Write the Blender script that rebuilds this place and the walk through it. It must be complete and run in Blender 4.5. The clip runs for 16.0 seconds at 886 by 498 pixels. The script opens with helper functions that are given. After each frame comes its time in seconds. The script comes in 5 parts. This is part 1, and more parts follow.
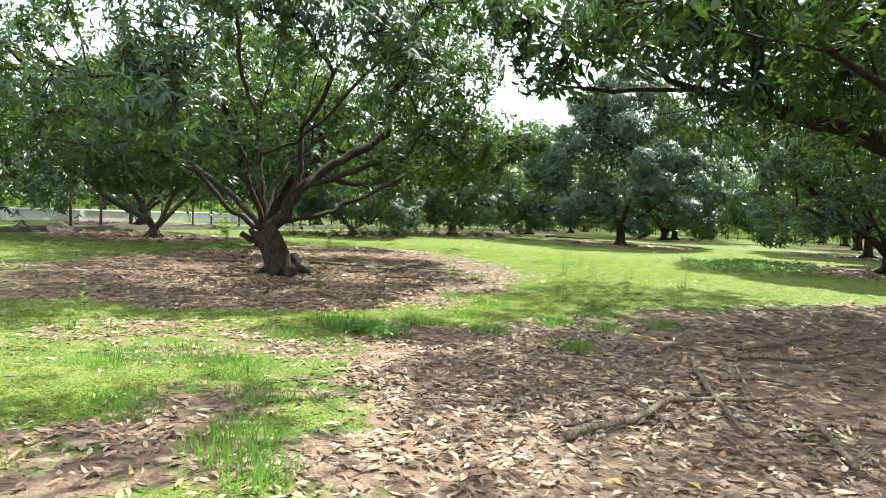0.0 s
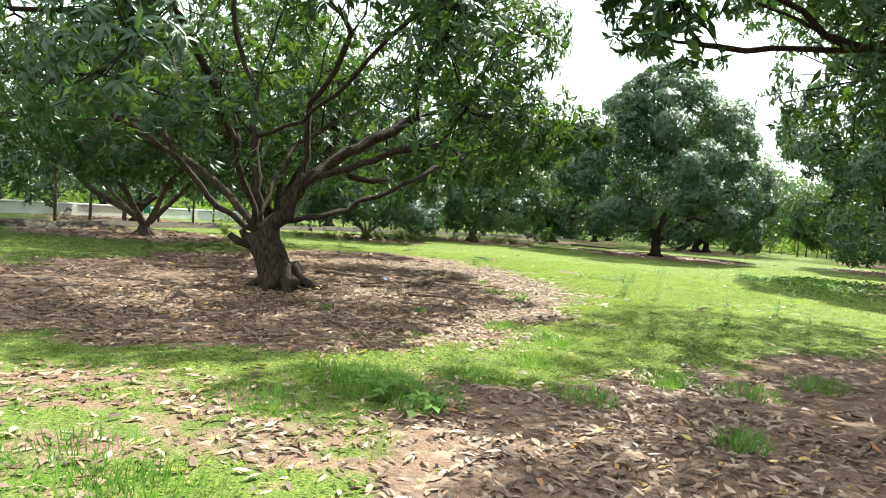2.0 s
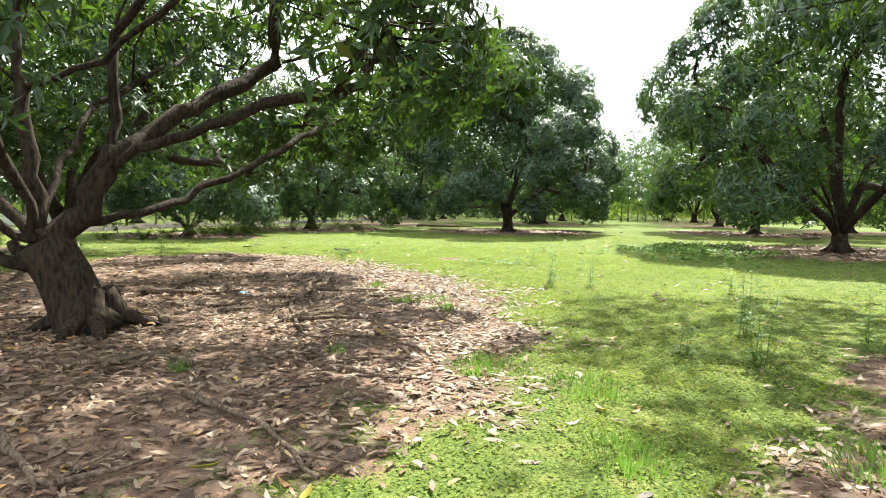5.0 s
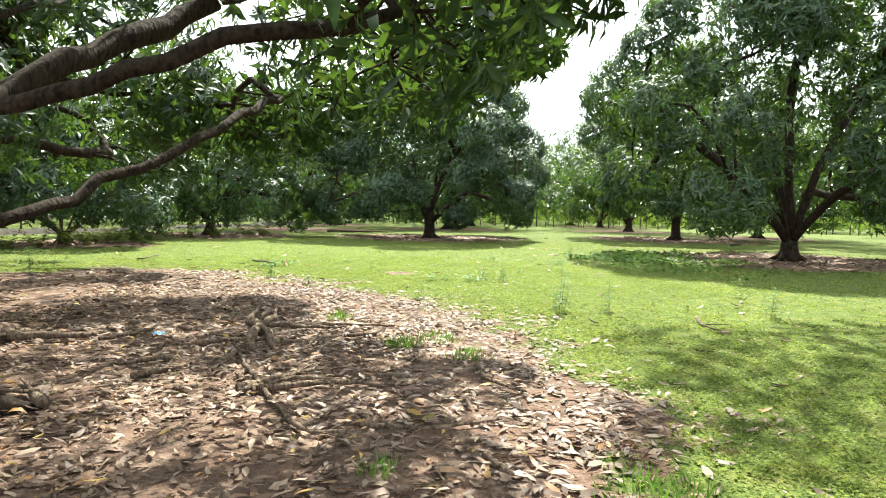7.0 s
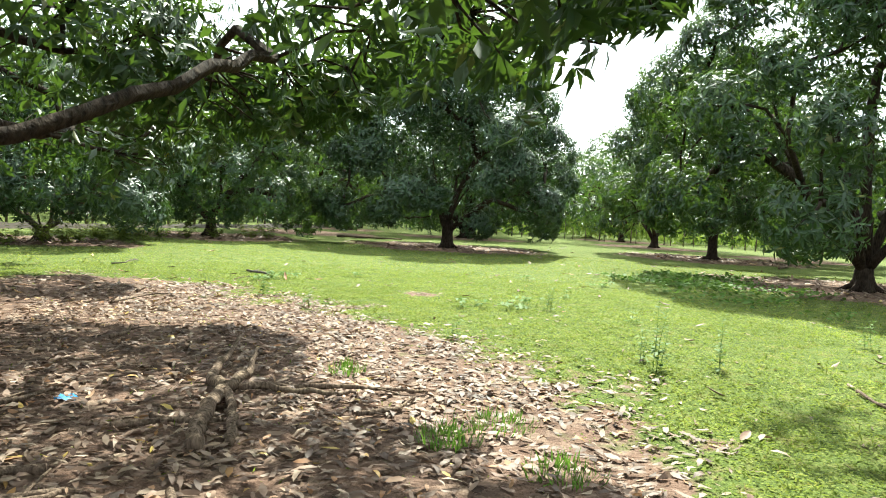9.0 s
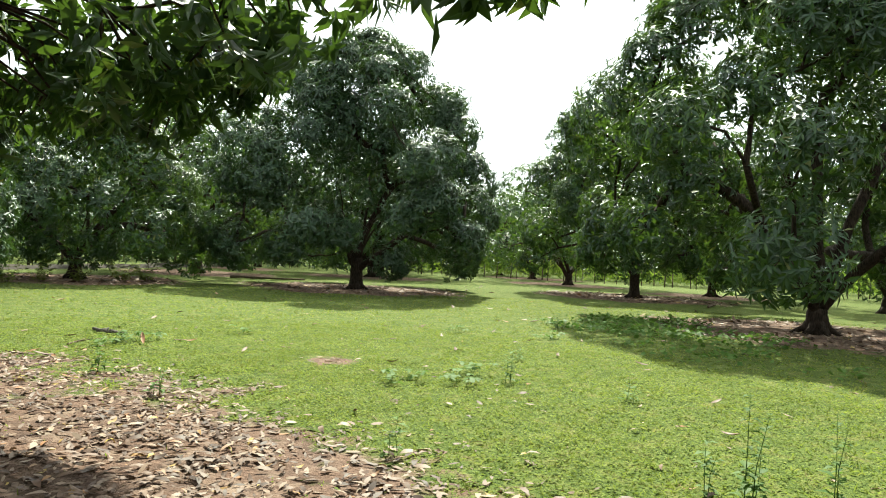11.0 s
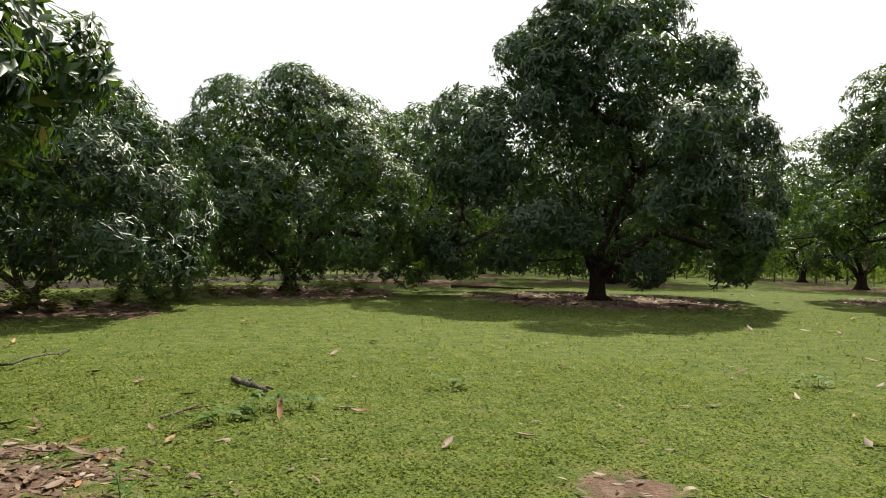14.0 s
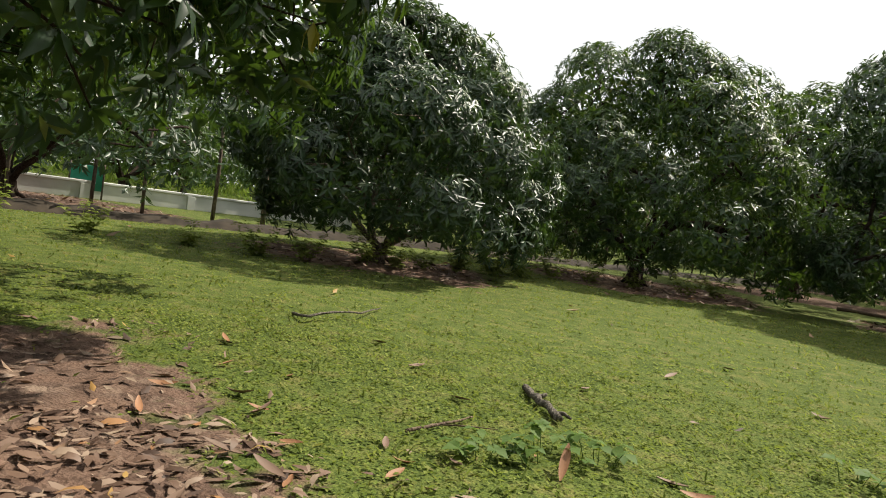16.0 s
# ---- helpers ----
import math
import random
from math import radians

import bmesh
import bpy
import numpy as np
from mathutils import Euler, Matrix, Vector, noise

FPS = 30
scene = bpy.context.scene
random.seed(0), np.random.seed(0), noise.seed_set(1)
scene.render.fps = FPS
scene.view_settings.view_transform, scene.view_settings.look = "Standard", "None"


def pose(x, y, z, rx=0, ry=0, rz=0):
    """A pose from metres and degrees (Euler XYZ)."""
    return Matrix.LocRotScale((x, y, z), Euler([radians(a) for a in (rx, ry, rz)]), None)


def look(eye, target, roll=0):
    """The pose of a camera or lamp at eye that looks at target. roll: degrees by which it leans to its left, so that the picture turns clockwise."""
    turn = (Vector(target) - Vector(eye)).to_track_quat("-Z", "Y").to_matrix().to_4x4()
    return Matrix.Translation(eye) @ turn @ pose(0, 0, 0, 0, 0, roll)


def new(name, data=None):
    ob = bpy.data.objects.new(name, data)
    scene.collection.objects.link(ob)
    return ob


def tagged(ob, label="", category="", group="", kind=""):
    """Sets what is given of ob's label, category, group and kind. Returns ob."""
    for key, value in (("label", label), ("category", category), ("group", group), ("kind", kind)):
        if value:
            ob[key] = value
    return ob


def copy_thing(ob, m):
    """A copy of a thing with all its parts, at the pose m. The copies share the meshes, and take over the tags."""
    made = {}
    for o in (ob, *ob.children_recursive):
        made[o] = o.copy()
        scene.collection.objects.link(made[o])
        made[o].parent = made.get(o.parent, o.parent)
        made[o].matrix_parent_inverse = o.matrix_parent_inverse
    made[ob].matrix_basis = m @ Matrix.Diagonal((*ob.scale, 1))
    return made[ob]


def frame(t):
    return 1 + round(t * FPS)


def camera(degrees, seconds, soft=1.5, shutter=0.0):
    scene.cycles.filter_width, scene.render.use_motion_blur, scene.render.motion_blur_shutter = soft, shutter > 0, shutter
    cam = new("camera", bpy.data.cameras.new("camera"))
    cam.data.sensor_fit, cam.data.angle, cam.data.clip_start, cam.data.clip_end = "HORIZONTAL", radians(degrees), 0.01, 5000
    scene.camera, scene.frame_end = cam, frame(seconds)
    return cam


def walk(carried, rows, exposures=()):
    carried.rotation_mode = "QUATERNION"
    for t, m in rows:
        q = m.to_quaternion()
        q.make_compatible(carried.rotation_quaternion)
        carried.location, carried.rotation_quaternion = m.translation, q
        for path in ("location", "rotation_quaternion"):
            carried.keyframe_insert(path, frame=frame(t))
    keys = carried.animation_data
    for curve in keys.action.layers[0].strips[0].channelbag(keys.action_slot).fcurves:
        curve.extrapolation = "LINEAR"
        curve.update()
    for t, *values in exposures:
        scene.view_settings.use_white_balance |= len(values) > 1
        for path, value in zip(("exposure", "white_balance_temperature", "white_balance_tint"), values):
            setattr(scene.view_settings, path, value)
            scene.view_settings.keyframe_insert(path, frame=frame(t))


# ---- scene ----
cam = camera(66.0, 16.0, soft=1.0)
# seconds, eye, target, roll
PATH_ROWS = [
    (0, (-0.427, -0.744, 1.603), (-0.341, 1.251, 1.49), 2.8),
    (0.5, (-0.463, 0.094, 1.557), (-0.438, 2.091, 1.449), 3.5),
    (1, (-0.583, 0.979, 1.554), (-0.613, 2.976, 1.439), 4.0),
    (1.5, (-0.704, 1.695, 1.527), (-0.695, 3.693, 1.419), 4.4),
    (2, (-0.818, 2.454, 1.523), (-0.764, 4.45, 1.421), 4.3),
    (2.5, (-0.981, 3.011, 1.502), (-0.875, 5.005, 1.392), 3.5),
    (3, (-1.108, 3.602, 1.474), (-0.974, 5.594, 1.366), 3.0),
    (3.5, (-1.199, 4.18, 1.489), (-0.969, 6.164, 1.385), 2.8),
    (4, (-1.299, 4.771, 1.458), (-0.912, 6.73, 1.345), 1.6),
    (6.5, (-2.123, 8.642, 1.441), (-1.352, 10.484, 1.322), 1.4),
    (7, (-2.059, 9.348, 1.434), (-1.199, 11.15, 1.321), 1.1),
    (7.5, (-1.882, 10.078, 1.422), (-1.053, 11.895, 1.317), 1.7),
    (8, (-1.767, 10.744, 1.424), (-0.969, 12.574, 1.301), 2.9),
    (8.5, (-1.612, 11.294, 1.442), (-0.801, 13.118, 1.333), 3.5),
    (9, (-1.275, 11.989, 1.448), (-0.44, 13.804, 1.355), 3.2),
    (9.5, (-1.028, 12.623, 1.453), (-0.171, 14.428, 1.366), 2.9),
    (10, (-0.683, 13.448, 1.406), (0.28, 15.2, 1.357), 2.7),
    (12.5, (0.625, 17.069, 1.582), (1.724, 18.737, 1.69), 2.4),
    (13, (1.017, 18.037, 1.546), (1.913, 19.824, 1.633), 2.0),
    (13.5, (1.234, 18.86, 1.474), (1.947, 20.728, 1.533), 1.2),
    (14, (1.464, 19.695, 1.415), (1.949, 21.635, 1.435), 1.4),
    (14.5, (1.544, 20.515, 1.376), (1.777, 22.502, 1.367), 1.2),
    (15, (1.598, 21.146, 1.376), (1.682, 23.144, 1.352), 2.7),
    (15.5, (1.748, 21.625, 1.373), (1.666, 23.622, 1.32), 5.3),
    (16, (1.7, 21.843, 1.333), (1.187, 23.773, 1.233), 8.5),
]
EXPOSURES = [(0.0, 1.92, 5900, -5), (4.0, 1.95, 6200, 1), (6.5, 1.93, 6150, 2), (9.0, 1.78, 6050, -1), (10.0, 1.6, 6150, -2), (12.5, 0.84, 6400, 0), (14.5, 0.46, 6700, 7), (16.0, 0.46, 6600, 10)]
walk(cam, [(t, look(eye, target, roll)) for t, eye, target, roll in PATH_ROWS], EXPOSURES)

# ---- sky and sun ----
SUN_AZ, SUN_EL = radians(40.0), radians(54.0)   # azimuth from +y towards +x
world = bpy.data.worlds.new("world")
scene.world = world
world.use_nodes = True
wn, wl = world.node_tree.nodes, world.node_tree.links
wn.clear()
w_out = wn.new("ShaderNodeOutputWorld")
w_bg = wn.new("ShaderNodeBackground")
w_sky = wn.new("ShaderNodeTexSky")
w_sky.sky_type = "NISHITA"
w_sky.sun_disc = False
w_sky.sun_elevation = SUN_EL
w_sky.sun_rotation = SUN_AZ
w_sky.dust_density, w_sky.air_density = 5.0, 1.2
w_noise = wn.new("ShaderNodeTexNoise")
w_noise.inputs["Scale"].default_value = 2.2
w_noise.inputs["Detail"].default_value = 6.0
w_ramp = wn.new("ShaderNodeMapRange")
w_ramp.inputs["From Min"].default_value, w_ramp.inputs["From Max"].default_value = 0.25, 0.6
w_ramp.inputs["To Min"].default_value, w_ramp.inputs["To Max"].default_value = 0.6, 0.95
w_mix = wn.new("ShaderNodeMix")
w_mix.data_type = "RGBA"
w_mix.inputs[7].default_value = (8.0, 8.1, 8.1, 1.0)   # thin bright cloud
wl.new(w_noise.outputs["Fac"], w_ramp.inputs["Value"])
wl.new(w_ramp.outputs["Result"], w_mix.inputs[0])
wl.new(w_sky.outputs["Color"], w_mix.inputs[6])
wl.new(w_mix.outputs[2], w_bg.inputs["Color"])
w_bg.inputs["Strength"].default_value = 0.1
wl.new(w_bg.outputs["Background"], w_out.inputs["Surface"])

sun_data = bpy.data.lights.new("sun", "SUN")
sun_data.energy, sun_data.angle, sun_data.color = 5.0, radians(0.8), (1.0, 0.94, 0.8)
sun = new("sun", sun_data)
sun_dir = Vector((math.sin(SUN_AZ) * math.cos(SUN_EL), math.cos(SUN_AZ) * math.cos(SUN_EL), math.sin(SUN_EL)))
sun.matrix_world = look(sun_dir * 100, (0, 0, 0))


# ---- materials ----
def base_material(name, rough=0.7, spec=0.4):
    m = bpy.data.materials.new(name)
    m.use_nodes = True
    n, l = m.node_tree.nodes, m.node_tree.links
    p = n["Principled BSDF"]
    p.inputs["Roughness"].default_value = rough
    p.inputs["Specular IOR Level"].default_value = spec
    return m, n, l, p


def ramp(n, stops):
    r = n.new("ShaderNodeValToRGB")
    while len(r.color_ramp.elements) < len(stops):
        r.color_ramp.elements.new(0.5)
    for e, (at, c) in zip(r.color_ramp.elements, stops):
        e.position, e.color = at, (*c, 1.0)
    return r


def noise_node(n, l, scale, detail=4.0, coords=None, stretch=None):
    t = n.new("ShaderNodeTexNoise")
    t.inputs["Scale"].default_value = scale
    t.inputs["Detail"].default_value = detail
    if coords is not None:
        if stretch:
            mp = n.new("ShaderNodeMapping")
            mp.inputs["Scale"].default_value = stretch
            l.new(coords, mp.inputs["Vector"])
            coords = mp.outputs["Vector"]
        l.new(coords, t.inputs["Vector"])
    return t


def leaf_material(name, stops, rough=0.42, clear=0.3, tint=(0.16, 0.3, 0.03), spec=0.35):
    """Leaves: each leaf takes its own tone; some light passes through."""
    m, n, l, p = base_material(name, rough, spec)
    geo = n.new("ShaderNodeNewGeometry")
    r = ramp(n, stops)
    l.new(geo.outputs["Random Per Island"], r.inputs["Fac"])
    pos = noise_node(n, l, 0.9, 2.0, geo.outputs["Position"])
    mx = n.new("ShaderNodeMix")
    mx.data_type, mx.blend_type = "RGBA", "MULTIPLY"
    mx.inputs[0].default_value = 0.55
    rr = ramp(n, [(0.3, (0.55, 0.6, 0.55)), (0.7, (1.15, 1.1, 1.0))])
    l.new(pos.outputs["Fac"], rr.inputs["Fac"])
    l.new(r.outputs["Color"], mx.inputs[6])
    l.new(rr.outputs["Color"], mx.inputs[7])
    l.new(mx.outputs[2], p.inputs["Base Color"])
    tr = n.new("ShaderNodeBsdfTranslucent")
    tm = n.new("ShaderNodeMix")
    tm.data_type, tm.blend_type = "RGBA", "MIX"
    tm.inputs[0].default_value = 0.6
    tm.inputs[7].default_value = (*tint, 1)
    l.new(mx.outputs[2], tm.inputs[6])
    l.new(tm.outputs[2], tr.inputs["Color"])
    ms = n.new("ShaderNodeMixShader")
    ms.inputs["Fac"].default_value = clear
    l.new(p.outputs["BSDF"], ms.inputs[1])
    l.new(tr.outputs["BSDF"], ms.inputs[2])
    l.new(ms.outputs["Shader"], n["Material Output"].inputs["Surface"])
    return m


def bark_material(name, dark, light, scale=1.0):
    m, n, l, p = base_material(name, 0.9, 0.1)
    geo = n.new("ShaderNodeNewGeometry")
    a = noise_node(n, l, 26 * scale, 6.0, geo.outputs["Position"], (1, 1, 0.3))
    b = noise_node(n, l, 2.6 * scale, 3.0, geo.outputs["Position"])
    r = ramp(n, [(0.32, dark), (0.68, light)])
    l.new(a.outputs["Fac"], r.inputs["Fac"])
    lich = ramp(n, [(0.55, (1, 1, 1)), (0.72, (1.5, 1.55, 1.45))])
    l.new(b.outputs["Fac"], lich.inputs["Fac"])
    mx = n.new("ShaderNodeMix")
    mx.data_type, mx.blend_type = "RGBA", "MULTIPLY"
    mx.inputs[0].default_value = 1.0
    l.new(r.outputs["Color"], mx.inputs[6])
    l.new(lich.outputs["Color"], mx.inputs[7])
    l.new(mx.outputs[2], p.inputs["Base Color"])
    bp = n.new("ShaderNodeBump")
    bp.inputs["Strength"].default_value, bp.inputs["Distance"].default_value = 0.9, 0.03
    l.new(a.outputs["Fac"], bp.inputs["Height"])
    l.new(bp.outputs["Normal"], p.inputs["Normal"])
    return m


def plain_material(name, c1, c2, scale=8.0, rough=0.8, bump=0.2):
    m, n, l, p = base_material(name, rough, 0.3)
    geo = n.new("ShaderNodeNewGeometry")
    a = noise_node(n, l, scale, 5.0, geo.outputs["Position"])
    r = ramp(n, [(0.35, c1), (0.65, c2)])
    l.new(a.outputs["Fac"], r.inputs["Fac"])
    l.new(r.outputs["Color"], p.inputs["Base Color"])
    bp = n.new("ShaderNodeBump")
    bp.inputs["Strength"].default_value, bp.inputs["Distance"].default_value = bump, 0.02
    l.new(a.outputs["Fac"], bp.inputs["Height"])
    l.new(bp.outputs["Normal"], p.inputs["Normal"])
    return m


MANGO = leaf_material("mango_leaf", [(0.0, (0.009, 0.028, 0.01)), (0.45, (0.015, 0.043, 0.013)), (0.8, (0.027, 0.064, 0.018)), (0.97, (0.055, 0.1, 0.025)), (1.0, (0.16, 0.16, 0.035))], clear=0.25, tint=(0.17, 0.29, 0.025), spec=0.4, rough=0.4)
MANGO_GREY = leaf_material("mango_leaf_greyish", [(0.0, (0.014, 0.036, 0.016)), (0.5, (0.022, 0.051, 0.021)), (0.9, (0.036, 0.07, 0.027)), (1.0, (0.075, 0.1, 0.038))], rough=0.4, clear=0.15, spec=0.42)
YELLOW_LEAF = leaf_material("yellow_leaf", [(0.0, (0.24, 0.23, 0.035)), (1.0, (0.32, 0.28, 0.05))], clear=0.4, tint=(0.4, 0.38, 0.04))
GRASS = leaf_material("grass_blade", [(0.0, (0.12, 0.175, 0.034)), (0.5, (0.165, 0.215, 0.05)), (0.8, (0.22, 0.245, 0.07)), (0.93, (0.26, 0.23, 0.085)), (1.0, (0.33, 0.26, 0.12))], rough=0.6, clear=0.55, tint=(0.28, 0.34, 0.05), spec=0.2)
CLOVER = leaf_material("groundcover_leaf", [(0.0, (0.135, 0.185, 0.038)), (0.6, (0.19, 0.235, 0.054)), (1.0, (0.25, 0.27, 0.08))], rough=0.72, clear=0.36, tint=(0.28, 0.36, 0.05), spec=0.1)
WEED = leaf_material("weed_leaf", [(0.0, (0.06, 0.12, 0.026)), (1.0, (0.13, 0.2, 0.05))], rough=0.6, clear=0.35, spec=0.2)
TALL_GRASS = leaf_material("tall_grass", [(0.0, (0.09, 0.16, 0.03)), (0.7, (0.15, 0.23, 0.04)), (1.0, (0.25, 0.27, 0.08))], rough=0.6, clear=0.4, tint=(0.3, 0.42, 0.05), spec=0.2)
DRY = leaf_material("dry_leaf", [(0.0, (0.06, 0.034, 0.025)), (0.3, (0.13, 0.077, 0.055)), (0.65, (0.21, 0.135, 0.1)), (0.9, (0.33, 0.245, 0.185)), (0.97, (0.3, 0.14, 0.06)), (1.0, (0.42, 0.31, 0.08))], rough=0.6, clear=0.08, tint=(0.3, 0.16, 0.06), spec=0.35)
BARK = bark_material("mango_bark", (0.012, 0.009, 0.007), (0.05, 0.036, 0.027))
BARK_GREY = bark_material("grey_bark", (0.045, 0.036, 0.028), (0.15, 0.12, 0.095))
DEADWOOD = bark_material("dead_wood", (0.055, 0.038, 0.028), (0.2, 0.145, 0.108), 1.6)
LOGWOOD = bark_material("weathered_log", (0.04, 0.034, 0.028), (0.2, 0.175, 0.145), 1.8)
# earth darkened: the trees' shade over the bank is put into the colour
SHADED_EARTH = plain_material("shaded_earth_bank", (0.02, 0.015, 0.01), (0.045, 0.034, 0.023), 3.0, 0.95, 0.5)
# white of the shed; on the long wall it stands for sunlit field glare
WHITEWASH_AND_GLARE = plain_material("whitewash_and_field_glare", (0.46, 0.47, 0.44), (0.62, 0.62, 0.58), 0.8, 0.85, 0.1)
GREEN_TARP = plain_material("green_tarp", (0.02, 0.2, 0.13), (0.03, 0.28, 0.18), 2.0, 0.5, 0.2)
BLUE_PLASTIC = plain_material("blue_plastic", (0.03, 0.16, 0.42), (0.06, 0.28, 0.55), 30.0, 0.35, 0.3)


def ground_material():
    m, n, l, p = base_material("orchard_ground", 0.95, 0.15)
    geo = n.new("ShaderNodeNewGeometry")
    att = n.new("ShaderNodeAttribute")
    att.attribute_name = "litter"
    big = noise_node(n, l, 0.35, 3.0, geo.outputs["Position"])
    mid = noise_node(n, l, 3.5, 5.0, geo.outputs["Position"])
    fine = noise_node(n, l, 38.0, 5.0, geo.outputs["Position"])
    g1 = ramp(n, [(0.3, (0.06, 0.085, 0.018)), (0.5, (0.09, 0.117, 0.027)), (0.72, (0.15, 0.145, 0.05))])
    l.new(mid.outputs["Fac"], g1.inputs["Fac"])
    tiny = noise_node(n, l, 95.0, 4.0, geo.outputs["Position"])
    both = n.new("ShaderNodeMath")
    both.operation = "MULTIPLY_ADD"
    both.inputs[1].default_value = 0.55
    half_fine = n.new("ShaderNodeMath")
    half_fine.operation = "MULTIPLY"
    half_fine.inputs[1].default_value = 0.45
    l.new(fine.outputs["Fac"], half_fine.inputs[0])
    l.new(tiny.outputs["Fac"], both.inputs[0])
    l.new(half_fine.outputs["Value"], both.inputs[2])
    g2 = ramp(n, [(0.36, (0.3, 0.38, 0.28)), (0.48, (0.85, 0.9, 0.8)), (0.56, (1.15, 1.12, 1.0)), (0.66, (1.75, 1.45, 1.35))])
    l.new(both.outputs["Value"], g2.inputs["Fac"])
    g3 = n.new("ShaderNodeMix")
    g3.data_type, g3.blend_type = "RGBA", "MULTIPLY"
    g3.inputs[0].default_value = 1.0
    l.new(g1.outputs["Color"], g3.inputs[6])
    l.new(g2.outputs["Color"], g3.inputs[7])
    # leaf litter and bare soil: flakes of many browns
    vor = n.new("ShaderNodeTexVoronoi")
    vor.inputs["Scale"].default_value = 11.0
    warp = n.new("ShaderNodeMix")
    warp.data_type = "RGBA"
    warp.inputs[0].default_value = 0.06
    l.new(geo.outputs["Position"], warp.inputs[6])
    l.new(fine.outputs["Color"], warp.inputs[7])
    l.new(warp.outputs[2], vor.inputs["Vector"])
    sep = n.new("ShaderNodeSeparateColor")
    l.new(vor.outputs["Color"], sep.inputs["Color"])
    flakes = ramp(n, [(0.0, (0.055, 0.034, 0.025)), (0.4, (0.11, 0.07, 0.053)), (0.75, (0.165, 0.112, 0.085)), (1.0, (0.25, 0.18, 0.135))])
    l.new(sep.outputs["Red"], flakes.inputs["Fac"])
    soil = ramp(n, [(0.3, (0.1, 0.06, 0.043)), (0.7, (0.19, 0.12, 0.088))])
    l.new(fine.outputs["Fac"], soil.inputs["Fac"])
    lt = n.new("ShaderNodeMix")
    lt.data_type = "RGBA"
    sm = n.new("ShaderNodeMapRange")
    sm.inputs["From Min"].default_value, sm.inputs["From Max"].default_value = 0.4, 0.6
    l.new(mid.outputs["Fac"], sm.inputs["Value"])
    l.new(sm.outputs["Result"], lt.inputs[0])
    l.new(flakes.outputs["Color"], lt.inputs[6])
    l.new(soil.outputs["Color"], lt.inputs[7])
    # ragged edge between the two
    add = n.new("ShaderNodeMath")
    add.operation = "ADD"
    l.new(att.outputs["Fac"], add.inputs[0])
    half = n.new("ShaderNodeMath")
    half.operation = "MULTIPLY_ADD"
    half.inputs[1].default_value, half.inputs[2].default_value = 1.2, -0.6
    l.new(mid.outputs["Fac"], half.inputs[0])
    l.new(half.outputs["Value"], add.inputs[1])
    edge = n.new("ShaderNodeMapRange")
    edge.inputs["From Min"].default_value, edge.inputs["From Max"].default_value = 0.36, 0.62
    l.new(add.outputs["Value"], edge.inputs["Value"])
    fin = n.new("ShaderNodeMix")
    fin.data_type = "RGBA"
    l.new(edge.outputs["Result"], fin.inputs[0])
    l.new(g3.outputs[2], fin.inputs[6])
    l.new(lt.outputs[2], fin.inputs[7])
    l.new(fin.outputs[2], p.inputs["Base Color"])
    bp = n.new("ShaderNodeBump")
    bp.inputs["Strength"].default_value, bp.inputs["Distance"].default_value = 0.9, 0.03
    l.new(fine.outputs["Fac"], bp.inputs["Height"])
    l.new(bp.outputs["Normal"], p.inputs["Normal"])
    return m


GROUND = ground_material()


# ---- mesh helpers ----
def mesh_np(name, verts, faces, mat, smooth=False):
    """A mesh from arrays: faces is a list of arrays, each (n, 3) or (n, 4)."""
    me = bpy.data.meshes.new(name)
    verts = np.asarray(verts, np.float32)
    me.vertices.add(len(verts))
    me.vertices.foreach_set("co", verts.ravel())
    loops = np.concatenate([f.ravel() for f in faces]).astype(np.int32)
    sizes = np.concatenate([np.full(len(f), f.shape[1], np.int32) for f in faces])
    me.loops.add(len(loops))
    me.loops.foreach_set("vertex_index", loops)
    me.polygons.add(len(sizes))
    me.polygons.foreach_set("loop_start", np.concatenate([[0], np.cumsum(sizes)[:-1]]).astype(np.int32))
    me.polygons.foreach_set("loop_total", sizes)
    if smooth:
        me.polygons.foreach_set("use_smooth", np.ones(len(sizes), bool))
    me.materials.append(mat)
    me.update(calc_edges=True)
    return me


def part(name, me, parent, label="", kind=""):
    ob = new(name, me)
    ob.parent = parent
    return tagged(ob, label, "", "", kind)


def thing(name, x, y, z, label, category, group="", rz=0.0, kind=""):
    e = new(name)
    e.empty_display_size = 0.2
    e.matrix_world = pose(x, y, z, 0, 0, rz)
    return tagged(e, label, category, group, kind)


def unit(v):
    return v / np.maximum(np.linalg.norm(v, axis=-1, keepdims=True), 1e-9)


